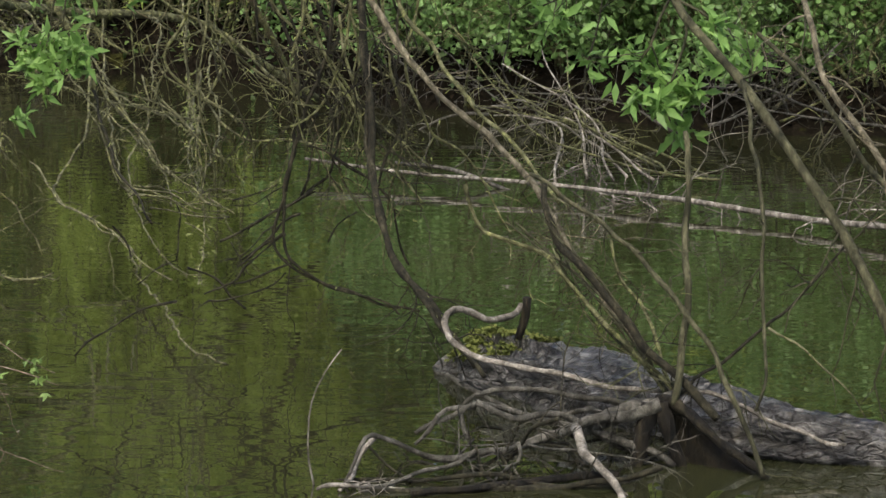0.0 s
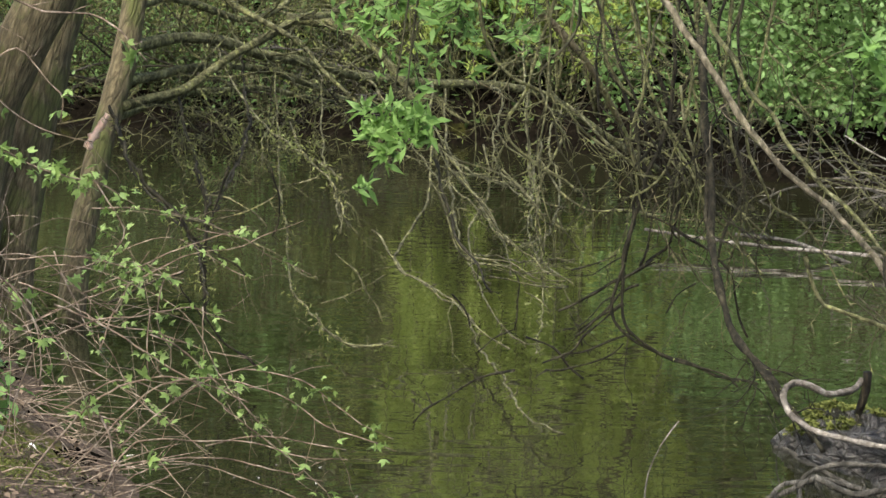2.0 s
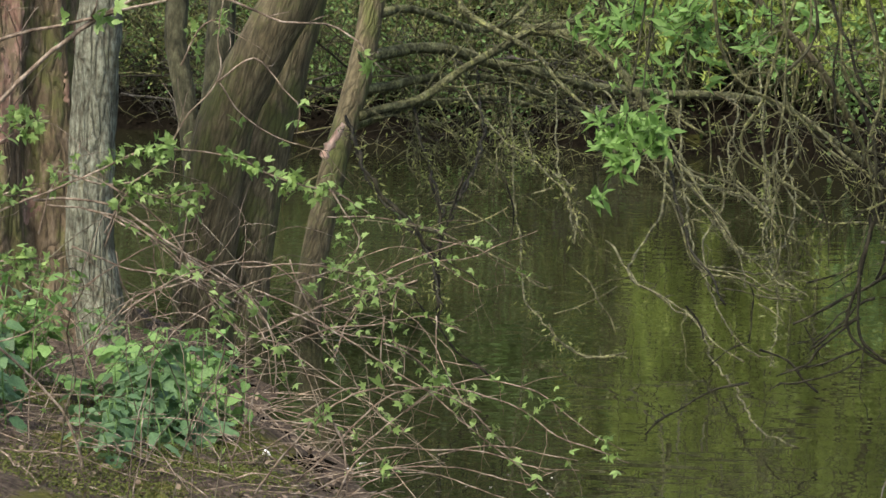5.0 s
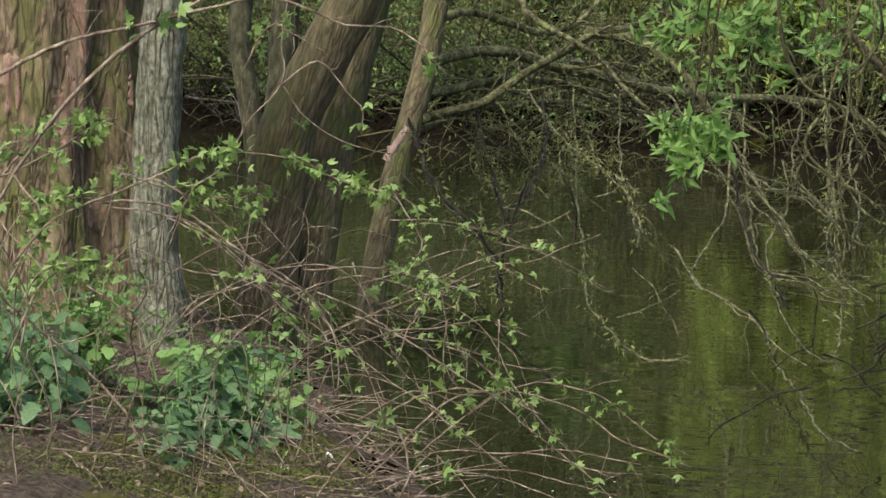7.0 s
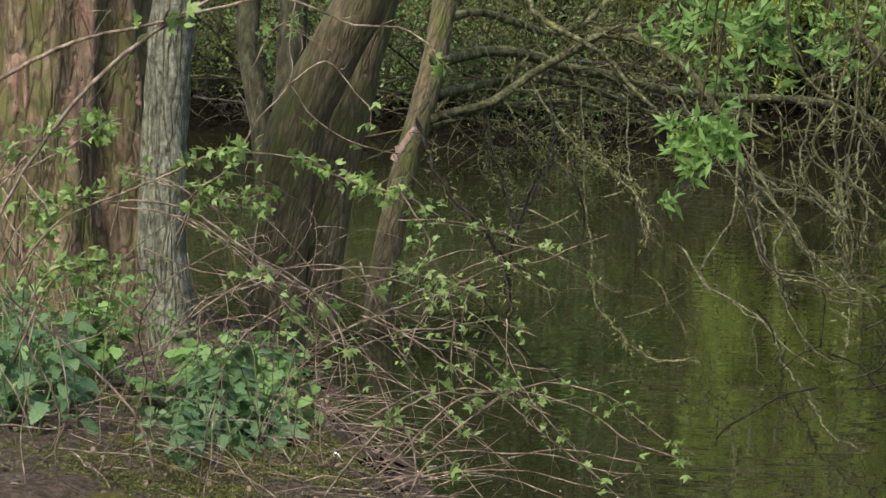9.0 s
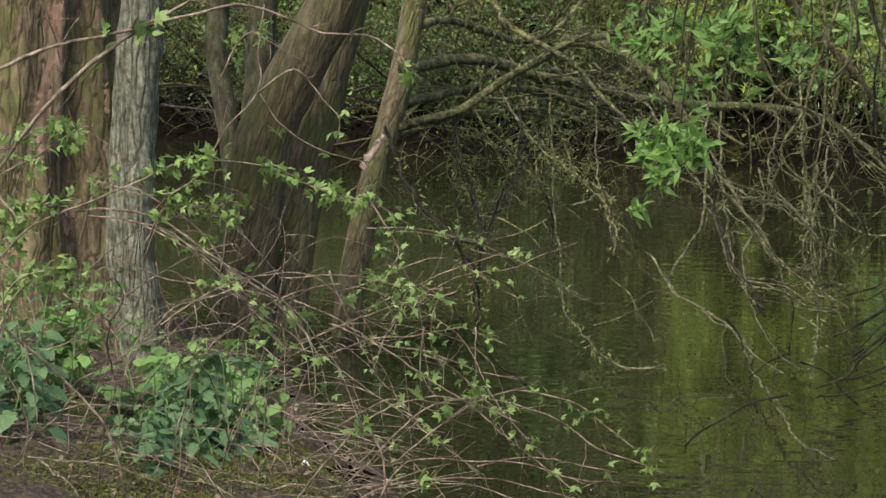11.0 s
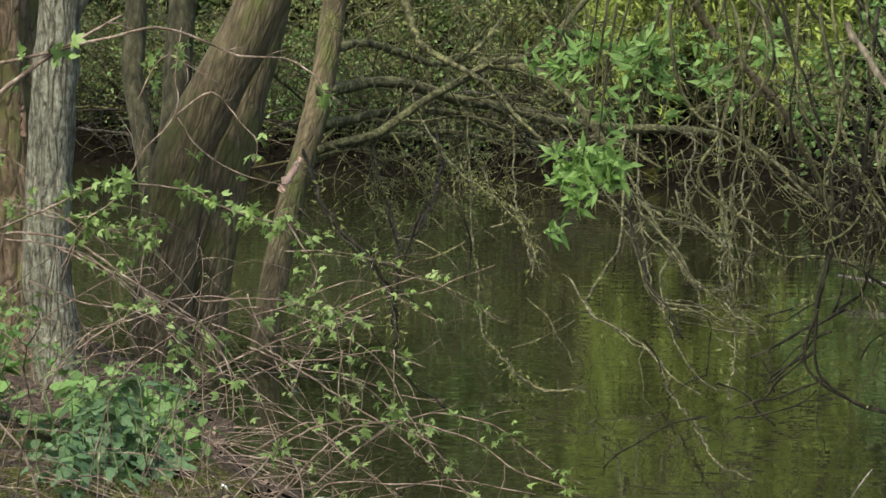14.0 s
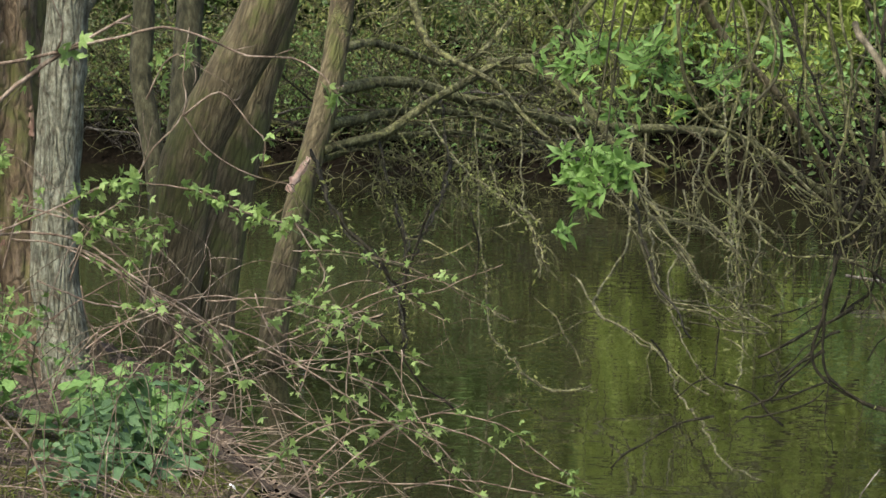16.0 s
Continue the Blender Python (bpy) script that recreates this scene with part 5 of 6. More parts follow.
limb(sap, "stem", [(0.70, 9.57, 1.62), (0.79, 9.47, 1.38), (0.89, 9.36, 1.25), (0.99, 9.25, 1.13), (1.09, 9.14, 0.98), (1.20, 9.02, 0.81), (1.30, 8.91, 0.64), (1.37, 8.79, 0.49), (1.45, 8.68, 0.29), (1.57, 8.56, 0.10), (1.71, 8.43, -0.09)], 0.014, 0.02, M_OLIVE, 601, 6, 0.4, 0.005, 1, sides=9, step=0.05)
limb(sap, "branch", [(1.07, 9.54, 1.28), (1.21, 9.42, 1.15), (1.31, 9.31, 1.01), (1.39, 9.20, 0.87), (1.50, 9.08, 0.75), (1.63, 8.95, 0.56), (1.70, 8.84, -0.03)], 0.008, 0.012, M_OLIVE, 602, 6, 0.35, 0.004, 1)
limb(sap, "branch", [(1.24, 9.72, 1.58), (1.23, 9.56, 1.39), (1.24, 9.40, 1.30), (1.26, 9.23, 1.14), (1.39, 9.05, 0.94), (1.54, 8.87, 0.66)], 0.011, 0.01, M_PEEL, 603, 6, 0.35, 0.004, 1)
leaf_spray(sap, [(0.80, 9.57, 1.38), (0.83, 9.56, 1.28), (0.79, 9.57, 1.14), (0.75, 9.57, 1.03)], 611, 300, 0.055, M_SPRAY, 0.14, WIDE_LANCE)
leaf_spray(sap, [(0.78, 9.57, 1.41), (0.74, 9.57, 1.33), (0.71, 9.57, 1.24), (0.67, 9.58, 1.18)], 612, 200, 0.055, M_SPRAY, 0.16, WIDE_LANCE)
leaf_spray(sap, [(0.80, 9.57, 1.39), (0.88, 9.56, 1.35), (0.94, 9.55, 1.30), (0.97, 9.55, 1.24)], 613, 180, 0.055, M_SPRAY, 0.14, WIDE_LANCE)
leaf_spray(sap, [(0.74, 9.57, 1.55), (0.61, 9.58, 1.51), (0.47, 9.59, 1.43), (0.34, 9.59, 1.37)], 614, 180, 0.055, M_SPRAY, 0.16, WIDE_LANCE)
leaf_spray(tree, [(-1.51, 11.70, 1.78), (-1.56, 11.70, 1.45), (-1.59, 11.69, 1.17), (-1.63, 11.69, 1.00)], 75, 75, 0.055, M_SPRAY, 0.15, WIDE_LANCE)

# dead brush along the far shore
brush = thing("fallen_branch", (2.36, 14.78, 0.00), "long pale fallen branch with dead twigs lying in the water", "branch")
limb(brush, "stem", [(-0.86, 17.38, 0.11), (-0.50, 17.07, 0.09), (-0.08, 16.76, 0.07), (0.25, 16.44, 0.08), (0.64, 16.11, 0.08), (1.01, 15.78, 0.07), (1.30, 15.44, 0.07), (1.58, 15.09, 0.06), (1.85, 14.74, 0.05), (2.09, 14.38, 0.06), (2.27, 14.04, 0.08), (2.55, 13.66, 0.08)], 0.009, 0.019, M_PALE, 620, 24, 0.6, 0.005, 1, sides=8, flat=0.3)
limb(brush, "stem", [(-0.29, 17.00, 0.12), (0.05, 16.80, 0.10), (0.39, 16.60, -0.01), (0.72, 16.38, -0.13), (1.04, 16.17, -0.15), (1.35, 15.94, -0.14)], 0.012, 0.014, M_DEADWOOD, 621, 24, 0.5, 0.005, 1)
g = rng(63)
# shade under the overhanging bushes is put into these darker wood colours
for k in range(24):
    x0 = -0.4 + 4.2 * g.rand()
    y0 = shore_y(x0) + 0.2 - 2.4 * g.rand()
    d = thing("dead_branch", (x0, y0, 0), "grey dead branch with bare twigs at the water's edge", "branch", "dead brush on the far shore")
    a = g.rand() * 3.14
    q = crooked((x0, y0, -0.05 + 0.25 * g.rand()), (math.cos(a) * (1 if g.rand() < 0.5 else -1), -0.3 * g.rand(), 0.12 + 0.5 * g.rand()), 0.8 + 1.0 * g.rand(), g, 0.16, 0.02, 8)
    limb(d, "stem", q, 0.011, 0.004, (M_DEADWOOD, M_DEADWOOD, M_DARKTWIG, M_TWIG)[k % 4], 640 + k, 8, 0.4, 0.0045, 1, sides=5)
for k in range(11):
    a = rng(690 + k)
    tip, foot = np.array((0.29, 17.50, 0.60)), np.array((1.13, 16.56, 0.09))
    pts = [tip + a.randn(3) * np.array((0.35, 0.4, 0.12)), (tip + foot) / 2 + a.randn(3) * np.array((0.12, 0.2, 0.06)), foot + a.randn(3) * np.array((0.3, 0.4, 0.04))]
    d = thing("dead_branch", pts[-1], "bleached dead twig leaning on the bank", "branch", "dead brush on the far shore")
    limb(d, "stem", pts, 0.004, 0.009, M_PALE if k % 2 else M_TWIG, 690 + k, 6, 0.3, 0.0035, 1, sides=5, wander=0.004)
for k in range(60):
    x0 = -12 + 9 * g.rand()
    y0 = shore_y(x0) - 0.1 + 0.8 * g.rand()
    d = thing("dead_branch", (x0, y0, 0), "grey dead branch with bare twigs at the water's edge", "branch", "dead brush on the far shore")
    q = crooked((x0, y0, 0.2 + 0.5 * g.rand()), (g.randn(), -0.3 * g.rand(), -0.1 + 0.5 * g.rand()), 1.2 + 1.2 * g.rand(), g, 0.18, 0.02, 8)
    limb(d, "stem", q, 0.016, 0.005, (M_TWIG, M_DEADWOOD, M_DARKTWIG)[k % 3], 720 + k, 12, 0.5, 0.006, 1, sides=5)


# ------------------------------------------------------------------ plants on the spit
def leaflet(soup, at, way, up, size, wide=0.62, teeth=9, fold=0.12, droop=0.2):
    """A toothed leaf blade with a folded midrib, from its stalk along way."""
    way, up = np.asarray(way, float), np.asarray(up, float)
    way = way / np.linalg.norm(way)
    side = np.cross(way, up)
    side /= np.linalg.norm(side) + 1e-9
    up = np.cross(side, way)
    mid, left, right = [], [], []
    for i in range(teeth + 1):
        t = i / teeth
        w = wide * 0.5 * math.sin(math.pi * min(1, t * 0.94 + 0.06) ** 0.75) * (1.0 if i % 2 else 0.72)
        c = np.asarray(at) + way * size * t - up * size * droop * t * t
        mid.append(c)
        left.append(c - side * w * size + up * (fold * w + 0.03 * (i % 3 - 1)) * size - way * 0.07 * size * (i % 2))
        right.append(c + side * w * size + up * (fold * w - 0.03 * (i % 3 - 1)) * size - way * 0.07 * size * (i % 2))
    k = teeth + 1
    f = []
    for i in range(teeth):
        f.append((k + i, i, i + 1, k + i + 1))
        f.append((i, 2 * k + i, 2 * k + i + 1, i + 1))
    soup.add(np.array(mid + left + right), f)


def sprig_mesh(name, seed, blades, size, material, wide=0.62):
    """A compound leaf: leaflets fanned round a stalk, one unit across."""
    g = rng(seed)
    s = Soup()
    tube(s, np.array([(0, 0, 0), (0, 0.12, 0.03), (0, 0.25, 0.03)]), 0.012, 0.008, 3)
    for k in range(blades):
        a = (k - (blades - 1) / 2) * (1.25 if blades < 4 else 0.85) + 0.15 * g.randn()
        leaflet(s, (0, 0.25, 0.03), (math.sin(a), math.cos(a), 0.1 * g.randn()), (0.1 * g.randn(), 0, 1), size * (1 - 0.12 * abs(a)), wide)
    return s.mesh(name, material)


def place(parent, name, mesh, at, size, g, tilt=0.6):
    """A leaf as an object of its own, growing at a place."""
    ob = new(name, mesh)
    ob.parent = parent
    ob.matrix_parent_inverse = Matrix.Translation(-Vector(parent.location))
    ob.matrix_basis = Matrix.LocRotScale(Vector(at), Euler((g.randn() * tilt, g.randn() * tilt, g.rand() * 6.28)), Vector([size * (0.7 + 0.6 * g.rand())] * 3))
    return ob


BRAMBLE = [sprig_mesh("bramble_leaf", 800 + k, (3, 3, 2, 5, 3)[k], 0.7, M_BRAMBLE, 0.52) for k in range(5)]
FRESH = [sprig_mesh("fresh_leaf", 860 + k, 1, 0.9, M_FRESH, 0.62 + 0.06 * k) for k in range(4)]
NETTLE = [sprig_mesh("nettle_leaf", 820 + k, 1, 0.9, M_NETTLE, 0.6 + 0.06 * k) for k in range(4)]
BROAD = [sprig_mesh("broad_leaf", 840 + k, 1, 0.95, M_FRESH, 0.5) for k in range(3)]
LOBED = [sprig_mesh("lobed_leaf", 845 + k, 5, 0.75, M_NETTLE, 0.6) for k in range(3)]
FEATHER = [sprig_mesh("feathery_leaf", 850 + k, 7, 0.7, M_FRESH, 0.22) for k in range(3)]

bramble = thing("bramble_bush", (-2.33, 8.55, 0.15), "bramble with arching dry canes and fresh lime-green leaves", "bramble")
g = rng(900)


def cane(k, pts, r, count, lo=0.2, size=0.075, material=None):
    q = spline(pts, 0.03)
    gg = rng(910 + k)
    q = q + np.cumsum(gg.randn(*q.shape), 0) * 0.0016
    s = Soup()
    tube(s, q, r * 0.85, r * 0.42, 5, 0.08, k)
    shoots(s, q, 3, 0.15, r * 0.4, gg, 0, 0.2, 0.02, 1.0, None, 0.3)
    stem = part("cane", s, material or M_CANE, bramble)
    for _ in range(count):
        i = int((lo + (1 - lo) * gg.rand()) * (len(q) - 1))
        for _ in range(2 + gg.randint(3)):
            place(stem, "leaf", BRAMBLE[gg.randint(5)], q[i] + gg.randn(3) * 0.014, size * 0.55, gg, 0.9)


# canes that can be told apart
cane(0, [(-2.47, 5.90, 1.49), (-2.40, 5.93, 1.54), (-2.33, 5.96, 1.58), (-2.23, 6.00, 1.62), (-2.08, 6.05, 1.65), (-2.01, 6.08, 1.68), (-1.92, 6.10, 1.73)], 0.0075, 3)
cane(1, [(-2.06, 6.06, 1.66), (-2.17, 6.02, 1.56), (-2.26, 5.99, 1.47), (-2.34, 5.96, 1.36), (-2.41, 5.93, 1.24), (-2.47, 5.91, 1.13)], 0.0075, 3)
cane(2, [(-2.05, 6.06, 1.66), (-1.95, 6.10, 1.69), (-1.84, 6.13, 1.71), (-1.76, 6.15, 1.69), (-1.66, 6.18, 1.65), (-1.56, 6.21, 1.64), (-1.49, 6.22, 1.60), (-1.43, 6.24, 1.53)], 0.0045, 2)
cane(3, [(-2.61, 6.50, 1.04), (-2.51, 6.54, 1.15), (-2.37, 6.59, 1.22), (-2.24, 6.63, 1.28), (-2.15, 6.66, 1.32), (-2.05, 6.69, 1.33), (-1.94, 6.72, 1.32), (-1.84, 6.75, 1.27), (-1.75, 6.78, 1.24), (-1.67, 6.80, 1.22), (-1.60, 6.81, 1.17)], 0.004, 44, 0.4, 0.062)
cane(4, [(-2.48, 6.76, 1.18), (-2.36, 6.80, 1.18), (-2.26, 6.83, 1.15), (-2.17, 6.87, 1.08), (-2.06, 6.90, 1.01), (-1.97, 6.93, 0.94), (-1.92, 6.94, 0.87), (-1.89, 6.95, 0.78), (-1.89, 6.95, 0.67)], 0.0045, 3)
cane(5, [(-2.44, 6.77, 1.26), (-2.29, 6.83, 1.22), (-2.18, 6.86, 1.26), (-2.10, 6.89, 1.39), (-2.03, 6.91, 1.48), (-2.03, 6.91, 1.58), (-2.01, 6.91, 1.70)], 0.0035, 3)
cane(6, [(-2.03, 6.91, 1.48), (-1.97, 6.92, 1.39), (-1.89, 6.95, 1.33), (-1.83, 6.96, 1.31), (-1.76, 6.98, 1.30)], 0.003, 2)
cane(7, [(-2.03, 6.91, 1.48), (-1.94, 6.93, 1.54), (-1.87, 6.95, 1.46), (-1.83, 6.96, 1.41), (-1.84, 6.96, 1.35)], 0.0035, 2)
cane(8, [(-2.00, 7.12, 0.37), (-1.94, 7.14, 0.46), (-1.86, 7.16, 0.55), (-1.77, 7.19, 0.62), (-1.68, 7.21, 0.65), (-1.61, 7.22, 0.66), (-1.52, 7.24, 0.64), (-1.41, 7.26, 0.59)], 0.004, 4)
cane(9, [(-1.89, 7.16, 0.40), (-1.80, 7.18, 0.49), (-1.67, 7.21, 0.62), (-1.58, 7.23, 0.65), (-1.47, 7.25, 0.65), (-1.35, 7.27, 0.62), (-1.28, 7.29, 0.59), (-1.19, 7.30, 0.52), (-1.11, 7.32, 0.49), (-1.01, 7.33, 0.45)], 0.0035, 9, 0.4, 0.055)
cane(10, [(-1.91, 7.15, 0.86), (-1.80, 7.18, 0.81), (-1.68, 7.21, 0.73), (-1.56, 7.23, 0.66), (-1.46, 7.25, 0.57), (-1.35, 7.28, 0.48), (-1.23, 7.30, 0.38), (-1.16, 7.31, 0.29)], 0.0035, 9, 0.3, 0.055)
cane(11, [(-1.94, 7.14, 0.76), (-1.81, 7.17, 0.81), (-1.68, 7.21, 0.82), (-1.56, 7.23, 0.84), (-1.44, 7.26, 0.79)], 0.003, 7, 0.3, 0.05)
cane(12, [(-2.03, 7.12, 0.98), (-1.88, 7.16, 0.99), (-1.80, 7.18, 0.98), (-1.68, 7.21, 0.95), (-1.58, 7.23, 0.96)], 0.003, 6, 0.3, 0.05)
cane(13, [(-1.86, 7.16, 0.37), (-1.77, 7.19, 0.41), (-1.62, 7.22, 0.44), (-1.47, 7.25, 0.44), (-1.35, 7.28, 0.41), (-1.21, 7.30, 0.38)], 0.0035, 1)
cane(14, [(-1.80, 7.18, 0.35), (-1.71, 7.20, 0.49), (-1.55, 7.24, 0.50), (-1.40, 7.27, 0.50), (-1.27, 7.29, 0.46), (-1.15, 7.31, 0.45)], 0.0035, 0)
cane(15, [(-1.81, 7.17, 0.58), (-1.78, 7.18, 0.52), (-1.77, 7.19, 0.44), (-1.77, 7.19, 0.35)], 0.0045, 0)
cane(16, [(-2.30, 6.82, 1.22), (-2.17, 6.87, 1.12), (-2.10, 6.89, 1.00), (-2.03, 6.91, 0.88), (-1.95, 6.93, 0.82), (-1.83, 6.96, 0.79)], 0.0035, 3)
cane(17, [(-2.27, 6.83, 0.88), (-2.14, 6.87, 0.97), (-2.03, 6.91, 1.01), (-1.89, 6.95, 1.00), (-1.80, 6.97, 0.91), (-1.71, 7.00, 0.85)], 0.003, 3)
cane(18, [(-2.39, 6.79, 1.06), (-2.27, 6.83, 1.00), (-2.13, 6.88, 0.97), (-2.02, 6.91, 0.90), (-1.93, 6.94, 0.82), (-1.90, 6.94, 0.67)], 0.003, 3)
cane(19, [(-1.75, 6.98, 1.20), (-1.69, 7.00, 1.11), (-1.68, 7.00, 1.06), (-1.72, 6.99, 1.00), (-1.75, 6.98, 0.92)], 0.003, 12, 0.2, 0.045)
cane(20, [(-2.69, 6.68, 0.98), (-2.63, 6.70, 1.09), (-2.59, 6.72, 1.18), (-2.52, 6.74, 1.21), (-2.48, 6.76, 1.22)], 0.0035, 20, 0.3, 0.06)
cane(21, [(-2.70, 6.67, 0.77), (-2.63, 6.70, 0.95), (-2.54, 6.74, 1.02), (-2.43, 6.78, 0.99), (-2.36, 6.80, 0.96)], 0.004, 18, 0.3, 0.06)
cane(22, [(-2.73, 6.66, 1.21), (-2.65, 6.69, 1.31), (-2.55, 6.73, 1.39), (-2.43, 6.78, 1.40)], 0.0035, 15, 0.3, 0.06)
cane(23, [(-2.31, 6.82, 1.09), (-2.25, 6.84, 1.20), (-2.17, 6.87, 1.17), (-2.08, 6.89, 1.19), (-2.07, 6.90, 1.12)], 0.0035, 14, 0.3, 0.055)
cane(24, [(-2.12, 6.88, 1.52), (-2.08, 6.89, 1.61), (-2.03, 6.91, 1.64), (-2.00, 6.92, 1.60)], 0.0035, 6, 0.3, 0.06)
cane(25, [(-2.16, 7.70, 0.85), (-2.04, 7.74, 0.79), (-1.91, 7.77, 0.72), (-1.78, 7.80, 0.70), (-1.66, 7.83, 0.65), (-1.53, 7.85, 0.62)], 0.003, 9, 0.3, 0.05)
cane(26, [(-2.68, 6.46, 1.24), (-2.58, 6.51, 1.28), (-2.49, 6.54, 1.33), (-2.42, 6.57, 1.38), (-2.36, 6.59, 1.40)], 0.003, 12, 0.4, 0.06)
cane(27, [(-2.66, 6.47, 1.03), (-2.61, 6.50, 1.14), (-2.56, 6.52, 1.20), (-2.50, 6.54, 1.21), (-2.44, 6.56, 1.21)], 0.003, 14, 0.4, 0.06)
cane(28, [(-2.67, 6.47, 1.24), (-2.64, 6.48, 1.29), (-2.61, 6.50, 1.34), (-2.59, 6.50, 1.36)], 0.003, 8, 0.3, 0.06)
cane(29, [(-2.60, 6.50, 0.91), (-2.55, 6.52, 1.01), (-2.48, 6.55, 1.04), (-2.40, 6.58, 1.04), (-2.36, 6.59, 1.02)], 0.003, 14, 0.3, 0.06)
cane(30, [(-2.40, 6.58, 1.11), (-2.37, 6.59, 1.22), (-2.33, 6.60, 1.28), (-2.30, 6.61, 1.31), (-2.29, 6.61, 1.35)], 0.003, 8, 0.4, 0.055)
cane(31, [(-2.31, 6.82, 1.06), (-2.27, 6.83, 1.18), (-2.24, 6.84, 1.22), (-2.21, 6.85, 1.20), (-2.14, 6.87, 1.20)], 0.003, 10, 0.4, 0.055)
cane(32, [(-2.13, 6.88, 1.00), (-2.11, 6.88, 1.09), (-2.10, 6.89, 1.17), (-2.07, 6.90, 1.14)], 0.003, 8, 0.4, 0.055)
cane(34, [(-2.18, 7.70, 0.71), (-2.04, 7.73, 0.78), (-1.93, 7.76, 0.82), (-1.81, 7.79, 0.87), (-1.68, 7.82, 0.94), (-1.55, 7.85, 0.96), (-1.49, 7.86, 0.99), (-1.36, 7.88, 1.04)], 0.0026, 2, 0.4, 0.045)
cane(35, [(-1.96, 7.76, 1.06), (-1.84, 7.79, 1.06), (-1.73, 7.81, 1.04), (-1.65, 7.83, 1.02), (-1.58, 7.84, 0.99)], 0.0022, 6, 0.3, 0.045)
cane(36, [(-1.75, 8.22, 0.96), (-1.61, 8.24, 0.93), (-1.55, 8.26, 0.88), (-1.46, 8.27, 0.84), (-1.41, 8.28, 0.81)], 0.002, 3, 0.3, 0.045)
cane(37, [(-1.80, 8.21, 0.93), (-1.75, 8.22, 0.90), (-1.65, 8.24, 0.84), (-1.59, 8.25, 0.81), (-1.56, 8.25, 0.82)], 0.002, 2, 0.3, 0.045)
cane(38, [(-2.07, 7.73, 0.87), (-1.93, 7.76, 0.91), (-1.81, 7.79, 0.96), (-1.73, 7.81, 0.97), (-1.65, 7.83, 0.94)], 0.002, 4, 0.3, 0.045)
cane(33, [(-1.80, 7.18, 0.73), (-1.75, 7.19, 0.86), (-1.71, 7.20, 0.92), (-1.65, 7.21, 0.94), (-1.58, 7.23, 0.93)], 0.0028, 8, 0.3, 0.05)
cane(400, [(-1.69, 7.31, 0.76), (-1.61, 7.32, 0.73), (-1.54, 7.34, 0.66), (-1.46, 7.36, 0.59), (-1.39, 7.37, 0.51), (-1.32, 7.38, 0.43)], 0.003, 10, 0.3, 0.055)
cane(401, [(-1.63, 7.32, 0.57), (-1.55, 7.34, 0.63), (-1.45, 7.36, 0.66), (-1.36, 7.38, 0.65), (-1.27, 7.39, 0.62), (-1.21, 7.40, 0.57), (-1.12, 7.42, 0.50), (-1.04, 7.43, 0.46)], 0.003, 9, 0.3, 0.055)
cane(402, [(-1.71, 7.41, 0.82), (-1.72, 7.40, 0.71), (-1.71, 7.40, 0.61)], 0.003, 0, 0.3, 0.055)
cane(403, [(-1.62, 7.43, 0.92), (-1.67, 7.41, 0.89), (-1.69, 7.41, 0.78), (-1.66, 7.42, 0.70), (-1.66, 7.42, 0.64)], 0.0026, 2, 0.3, 0.055)
cane(404, [(-1.92, 7.25, 0.56), (-1.84, 7.27, 0.61), (-1.78, 7.29, 0.64), (-1.70, 7.30, 0.63), (-1.61, 7.32, 0.59), (-1.54, 7.34, 0.56)], 0.003, 0, 0.3, 0.055)
cane(405, [(-1.75, 7.19, 0.47), (-1.64, 7.22, 0.56), (-1.55, 7.24, 0.64)], 0.003, 2, 0.3, 0.055)
cane(406, [(-1.52, 7.24, 0.47), (-1.42, 7.26, 0.49), (-1.34, 7.28, 0.49), (-1.25, 7.29, 0.47), (-1.15, 7.31, 0.45)], 0.0028, 1, 0.3, 0.055)
cane(407, [(-1.57, 7.44, 0.82), (-1.57, 7.44, 0.70), (-1.58, 7.43, 0.57), (-1.60, 7.43, 0.51)], 0.0024, 1, 0.3, 0.055)
cane(408, [(-1.94, 7.56, 0.84), (-1.77, 7.60, 0.91), (-1.63, 7.63, 0.96), (-1.47, 7.66, 1.01)], 0.0026, 3, 0.3, 0.055)
cane(409, [(-2.01, 7.54, 0.96), (-1.94, 7.56, 0.80), (-1.91, 7.56, 0.74), (-1.85, 7.58, 0.77), (-1.80, 7.59, 0.88), (-1.75, 7.60, 0.96)], 0.0028, 1, 0.3, 0.055)
cane(410, [(-2.32, 6.92, 1.13), (-2.18, 6.97, 1.04), (-2.04, 7.01, 0.94), (-1.93, 7.04, 0.80), (-1.89, 7.05, 0.65)], 0.0035, 1, 0.3, 0.055)
cane(411, [(-2.45, 6.77, 1.17), (-2.29, 6.83, 1.14), (-2.18, 6.86, 1.07), (-2.07, 6.90, 0.96), (-1.93, 6.94, 0.87)], 0.0035, 1, 0.3, 0.055)
cane(412, [(-2.09, 7.20, 0.44), (-1.98, 7.23, 0.73), (-1.91, 7.25, 0.81), (-1.81, 7.28, 0.74), (-1.75, 7.29, 0.62)], 0.003, 0, 0.3, 0.055)
cane(413, [(-2.17, 7.08, 1.00), (-2.01, 7.12, 0.91), (-1.93, 7.14, 0.82), (-1.85, 7.16, 0.70), (-1.78, 7.18, 0.48)], 0.003, 0, 0.3, 0.055)
cane(420, [(-2.64, 7.66, 1.08), (-2.51, 7.70, 1.01), (-2.45, 7.72, 0.98), (-2.34, 7.75, 0.99)], 0.0028, 1, 0.3, 0.055)
